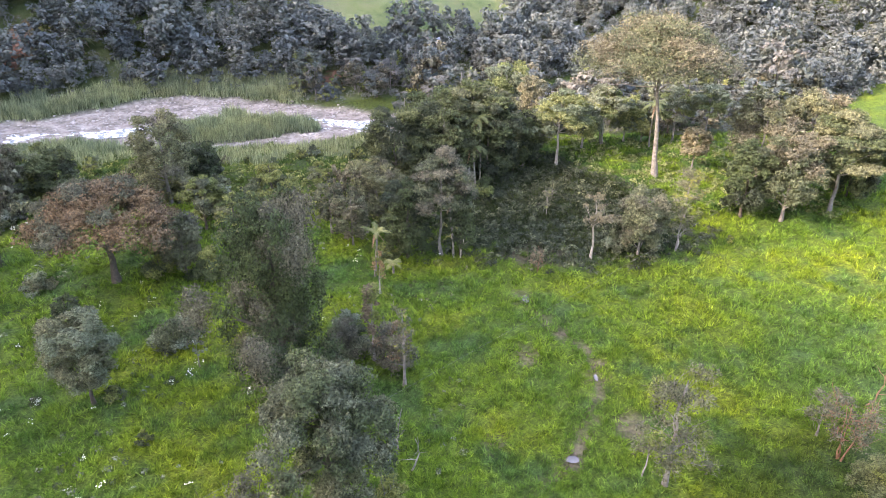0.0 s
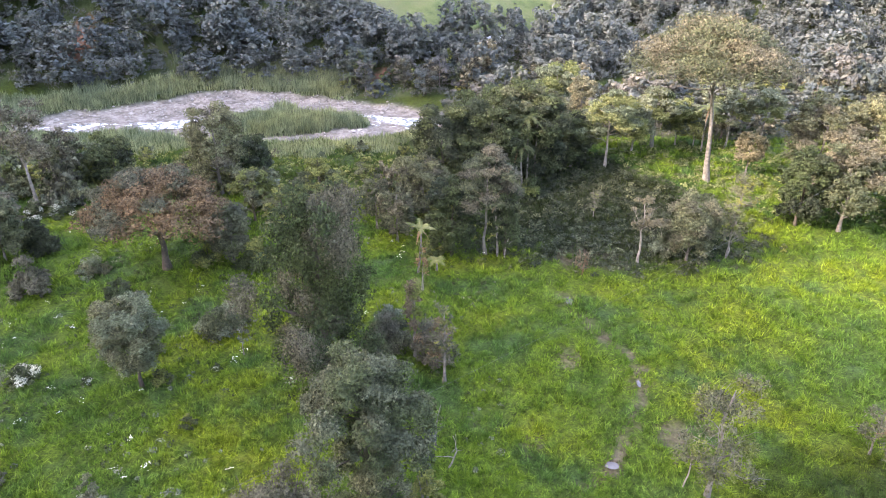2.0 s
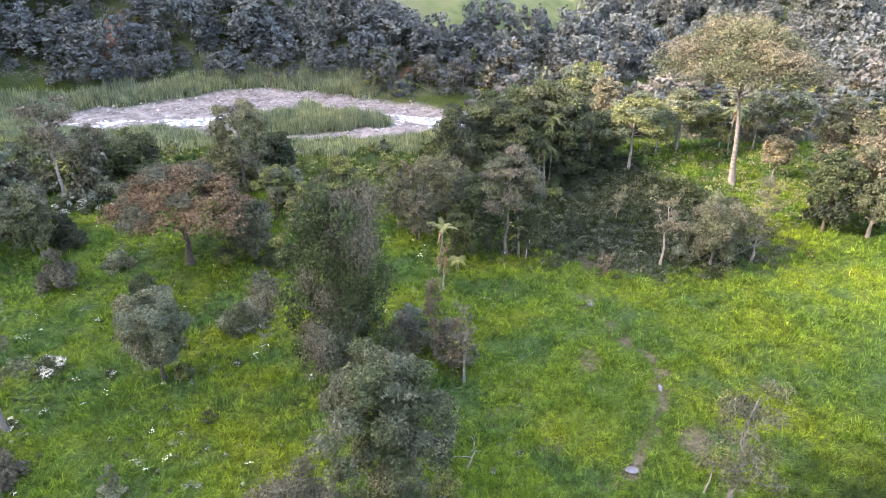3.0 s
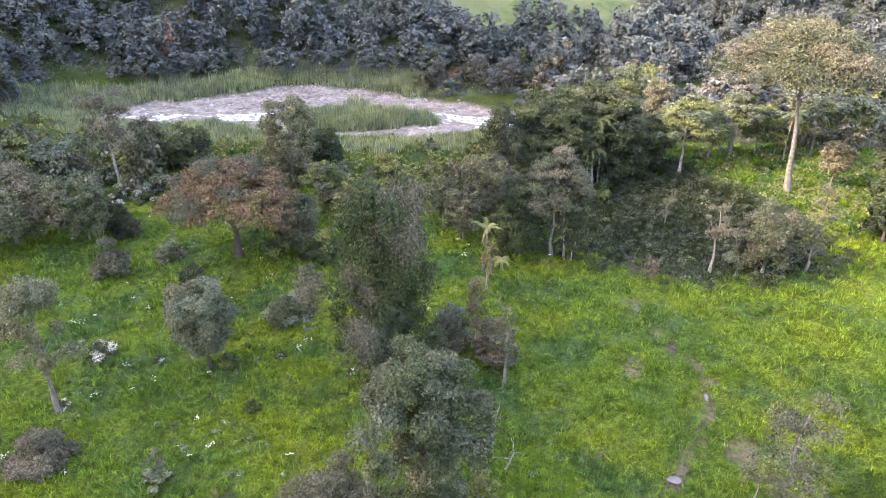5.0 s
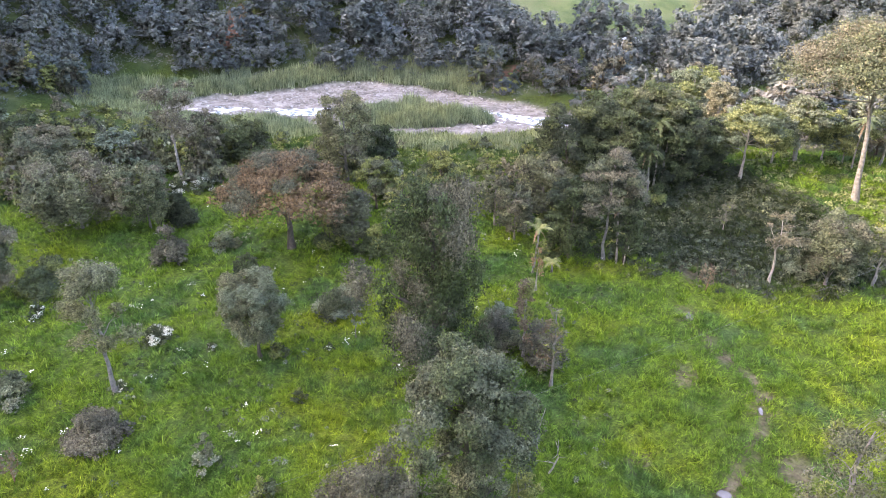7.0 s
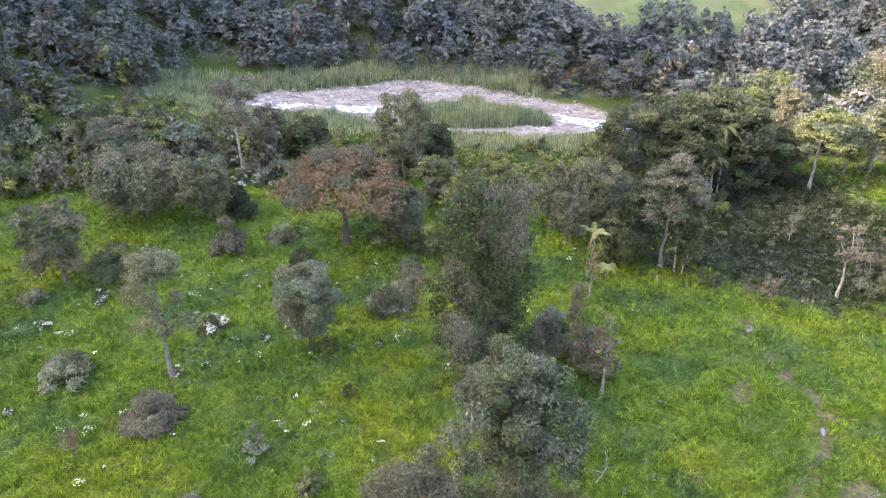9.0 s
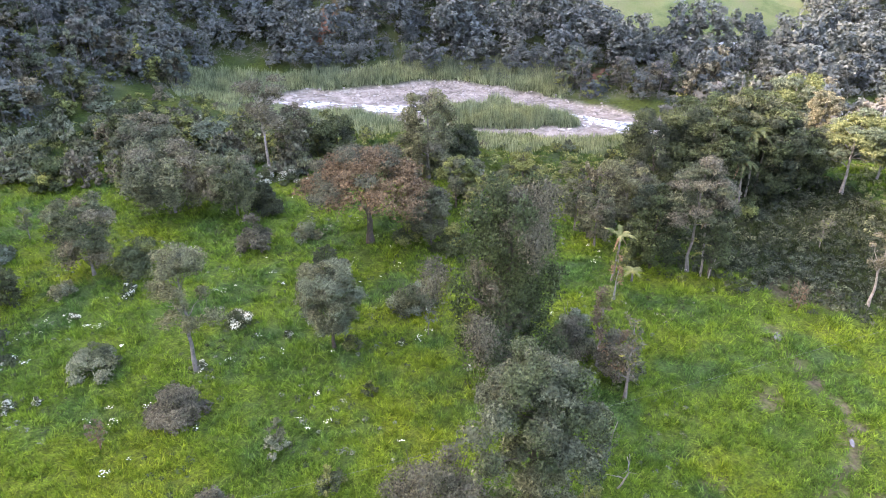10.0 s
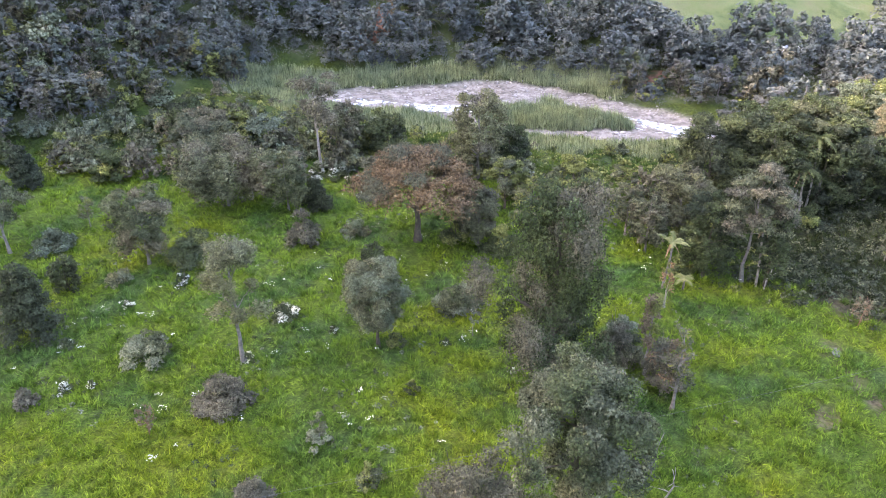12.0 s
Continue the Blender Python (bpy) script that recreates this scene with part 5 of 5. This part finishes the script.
def woods():
    rng = np.random.RandomState(61)
    step = 4.3
    X, Y = np.meshgrid(np.arange(-215, 200, step), np.arange(30, 262, step))
    X, Y = X + rng.uniform(-1.9, 1.9, X.shape), Y + rng.uniform(-1.9, 1.9, X.shape)
    A, D = np.degrees(np.arctan2(-X, Y)), np.hypot(X, Y)
    good = (A > -37) & (A < 72) & (D < 280) & (woods_mask(X, Y) > 0.5) & (scar_mask(X, Y) < 0.4)
    good &= np.maximum(far_side(X, Y), left_side(X, Y)) < np.where(X < 40, 40, 62)
    good &= ~((X > -12) & (Y < 150) & (rng.rand(*X.shape) < 0.55))
    good &= height(X, Y) < 48 - 0.126 * D
    spots = list(zip(D[good].tolist(), X[good].tolist(), Y[good].tolist(), height(X[good], Y[good]).tolist(), (far_side(X[good], Y[good])).tolist()))
    spots.sort()
    first, arrays = {}, {}
    far_v = []
    for i, (d, x, y, z, beyond) in enumerate(spots):
        k = (0, 1, 2, 3, 4, 6, 7, 0, 7, 6, 3, 5)[rng.randint(12)]
        name, shape, leaf, bark, h, w, second, label = WOOD_KINDS[k]
        s, turn = rng.uniform(1.35, 1.75) if rng.rand() < 0.16 else rng.uniform(0.65, 1.15), rng.uniform(0, 6.28)
        if x > -25 and beyond > -30 and y > 150:
            s *= 0.92
        m = Matrix.LocRotScale((x, y, z - 0.2), Euler((0, 0, turn)), (s, s, s * rng.uniform(0.85, 1.2)))
        if k not in first:
            first[k] = tree(name, x, y, h, w, shape, leaf, bark, 600 + k, label, low=0.0 if shape == "mound" else 0.1, puffs=26, limbs=4, dense=0.75, size=0.36, fat=0.85, most=1900, up=0.8, wild=0.3,
                            second=second, share=0.4, group="hillside forest trees", trunk=0.2)
            arrays[k] = [np.array([v.co[:] for v in c.data.vertices]) for c in first[k].children if c.name.startswith(("crown", "foliage"))]
        elif i < 240:
            copy_thing(first[k], m)
        else:
            q = np.concatenate(arrays[k]).reshape(-1, 3, 3)
            q = q[rng.rand(len(q)) < 0.26]
            c = q.mean(1, keepdims=True)
            q = ((q - c) * 1.45 + c).reshape(-1, 3)
            m = np.array(m)
            far_v.append(q @ m[:3, :3].T + m[:3, 3])
    if far_v:
        # One haze-tinted leaf colour for all the far trees.
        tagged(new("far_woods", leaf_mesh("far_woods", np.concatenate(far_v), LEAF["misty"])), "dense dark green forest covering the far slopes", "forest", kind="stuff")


woods()


def undergrowth():
    """Low leafy growth that covers the slopes between the trees."""
    rng = np.random.RandomState(65)
    n = 26000
    x, y = rng.uniform(-200, 140, n), rng.uniform(30, 250, n)
    az = np.degrees(np.arctan2(-x, y))
    k = (az > -37) & (az < 71) & (np.hypot(x, y) < 245) & (woods_mask(x, y) > 0.35) & (scar_mask(x, y) < 0.5)
    k &= (np.maximum(far_side(x, y), left_side(x, y)) < 44)
    x, y = x[k][:4200], y[k][:4200]
    P, N = [], []
    for px, py, pz in zip(x, y, height(x, y)):
        r = rng.uniform(0.7, 1.7)
        d = rng.normal(0, 1, (56, 3))
        d /= np.linalg.norm(d, axis=1)[:, None]
        d[:, 2] = np.abs(d[:, 2])
        P.append(np.array((px, py, pz)) + d * (r, r, 1.1 * r) * rng.uniform(0.75, 1.1, (56, 1)))
        N.append(d + rng.normal(0, 0.4, (56, 3)))
    P, N = np.concatenate(P), np.concatenate(N)
    N /= np.linalg.norm(N, axis=1)[:, None]
    v = leaf_arrays(P, N, 0.32, rng)
    half = len(v) // 6 * 3
    # Both undergrowth colours are haze-tinted like the far trees.
    for some, tone, label in ((v[:half], "haze", "haze-greyed undergrowth covering the wooded slopes"), (v[half:], "misty", "dark green undergrowth covering the wooded slopes")):
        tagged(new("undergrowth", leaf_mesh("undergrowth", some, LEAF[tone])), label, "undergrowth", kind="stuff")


undergrowth()


def pasture_shrubs():
    rng = np.random.RandomState(67)
    first = None
    made = 0
    while made < 46:
        x, y = rng.uniform(-75, 24), rng.uniform(188, 262)
        if pasture_mask(x, y) < 0.8 or (made > 14 and y < 205 and rng.rand() < 0.5):
            continue
        s = rng.uniform(0.25, 0.8) if rng.rand() < 0.8 else rng.uniform(1.0, 1.7)
        if first is None:
            first = tree("pasture_bush", x, y, 3.0, 3.4, "round", "misty", "dark", 690, "dark green bush standing on the far pasture", "bush", low=0.05, puffs=12, limbs=2,
                         dense=0.7, size=0.45, group="pasture bushes")
        else:
            copy_thing(first, Matrix.LocRotScale((x, y, float(height(x, y)) - 0.1), Euler((0, 0, rng.uniform(0, 6.28))), (s, s, s * rng.uniform(0.8, 1.3))))
        made += 1


pasture_shrubs()


# ---- scrub between meadow and river ----
def scrub():
    rng = np.random.RandomState(71)
    kinds = [("deep", "moss", 3.2, 4.4, "leafy dark green shrub in the riverside scrub"), ("grey", "silver", 3.6, 4.2, "grey-green shrub in the riverside scrub"),
             ("moss", "grey", 2.8, 3.8, "olive shrub in the riverside scrub"), ("dusk", "grey", 3.4, 4.0, "dull brownish shrub in the riverside scrub"),
             ("silver", "flower", 2.2, 3.2, "pale shrub dotted with white flowers in the riverside scrub")]
    first = {}
    made = 0
    while made < 210:
        x, y = rng.uniform(-122, 4), rng.uniform(58, 132)
        edge = y - np.interp(x, [-122, -95, -75, -55, -30, -8, 4], [62, 72, 80, 92, 93, 90, 84]) + 3 * float(ripple(x, y, 14, 72))
        if edge < 0 or bed_offset(x, y) < 9 or woods_mask(x, y) > 0.7 or rng.rand() < 0.25 * (edge < 4):
            continue
        if -62 < x < -44 and 96 < y < 110 or -34 < x < -14 and 100 < y < 112 and rng.rand() < 0.7:
            continue
        k = (0, 1, 2, 3, 0, 1, 4)[rng.randint(7)]
        leaf, second, h, w, label = kinds[k]
        s = rng.uniform(0.7, 1.6) * (1.2 if x < -55 else 1.0) * float(np.interp(y, [98, 108], [1.0, 0.5]))
        if k not in first:
            first[k] = tree("shrub", x, y, h, w, "mound", leaf, "dark", 700 + k, label, "bush", low=0.0, puffs=18, limbs=4, stems=3, dense=0.6, size=0.24, most=1200,
                            second=second, share=0.12 if second == "flower" else 0.3, group="riverside shrubs")
        else:
            copy_thing(first[k], Matrix.LocRotScale((x, y, float(height(x, y)) - 0.15), Euler((0, 0, rng.uniform(0, 6.28))), (s, s, s * rng.uniform(0.8, 1.3))))
        made += 1


scrub()


# ---- low herbs and bracken ----
def herb_clumps(name, label, tone, count, seed, where, low, high, leaf):
    """Low leafy clumps, too many to count, where where(x, y) is true within the given box."""
    rng = np.random.RandomState(seed)
    (x0, x1, y0, y1), test = where
    x, y = rng.uniform(x0, x1, 14 * count), rng.uniform(y0, y1, 14 * count)
    k = np.flatnonzero(test(x, y))[:count]
    x, y = x[k], y[k]
    z, r = height(x, y), rng.uniform(low, high, len(k))
    P, N = [], []
    for px, py, pz, pr in zip(x, y, z, r):
        n = int(16 + 30 * pr)
        d = rng.normal(0, 1, (n, 3))
        d /= np.linalg.norm(d, axis=1)[:, None]
        d[:, 2] = np.abs(d[:, 2])
        P.append(np.array((px, py, pz)) + d * (pr, pr, 0.8 * pr) * rng.uniform(0.7, 1.15, (n, 1)))
        N.append(d + rng.normal(0, 0.45, (n, 3)) + (0, 0, 0.3))
    P, N = np.concatenate(P), np.concatenate(N)
    N /= np.linalg.norm(N, axis=1)[:, None]
    tagged(new(name, leaf_mesh(name, leaf_arrays(P, N, leaf, rng, 0.6), LEAF[tone])), label, "herbs", kind="stuff")


herb_clumps("knoll_herbs", "dark low herbs and ferns on the shaded knoll", "night", 1100, 91, ((-4, 44, 74, 116), lambda x, y: herb_mask(x, y) > 0.4), 0.3, 0.75, 0.3)
herb_clumps("knoll_herbs", "grey-green low herbs and ferns on the shaded knoll", "grey", 300, 92, ((-4, 44, 74, 116), lambda x, y: herb_mask(x, y) > 0.3), 0.25, 0.6, 0.28)
herb_clumps("bracken", "bright yellow-green bracken at the forest edge", "fresh", 520, 93, ((14, 62, 92, 121), lambda x, y: (herb_mask(x, y) < 0.4) & (ripple(x, y, 12, 94) > -0.5)), 0.35, 0.85, 0.34)
herb_clumps("meadow_herbs", "dark green broad-leaved herbs scattered in the meadow grass", "deep", 420, 95, ((-78, 2, 28, 84), lambda x, y: (ripple(x, y, 14, 96) > 0.15) & (mud_mask(x, y) < 0.2)), 0.15, 0.45, 0.22)
herb_clumps("meadow_herbs", "pale green broad-leaved herbs scattered in the meadow grass", "silver", 260, 97, ((-78, 2, 28, 84), lambda x, y: (ripple(x, y, 16, 98) > 0.2) & (mud_mask(x, y) < 0.2)), 0.15, 0.4, 0.2)
herb_clumps("scrub_herbs", "olive herbs between the riverside shrubs", "moss", 900, 99, ((-115, 2, 62, 128), lambda x, y: (herb_mask(x, y) > 0.25) & (bed_offset(x, y) > 8)), 0.3, 0.8, 0.34)


# ---- white flowers strewn over the meadow ----
def flowers():
    rng = np.random.RandomState(81)
    P = []
    while len(P) < 105:
        x, y = rng.uniform(-75, 0), rng.uniform(26, 92)
        if ripple(x, y, 22, 82) < -0.3 or x > -8 - 0.2 * y and y < 60 and rng.rand() < 0.8:
            continue
        r = rng.uniform(0.1, 0.3)
        n = rng.randint(5, 16)
        P.append(np.array((x, y, float(height(x, y)) + rng.uniform(0.45, 0.8))) + rng.normal(0, 1, (n, 3)) * (r, r, 0.35 * r))
    P = np.concatenate(P)
    N = rng.normal(0, 0.4, P.shape) + (0, 0, 1)
    N /= np.linalg.norm(N, axis=1)[:, None]
    v = leaf_arrays(P, N, 0.12, rng, 0.9, 0.0)
    tagged(new("white_flowers", leaf_mesh("white_flowers", v, LEAF["flower"])), "small white flower heads scattered among the meadow grass", "flowers", kind="stuff")


flowers()
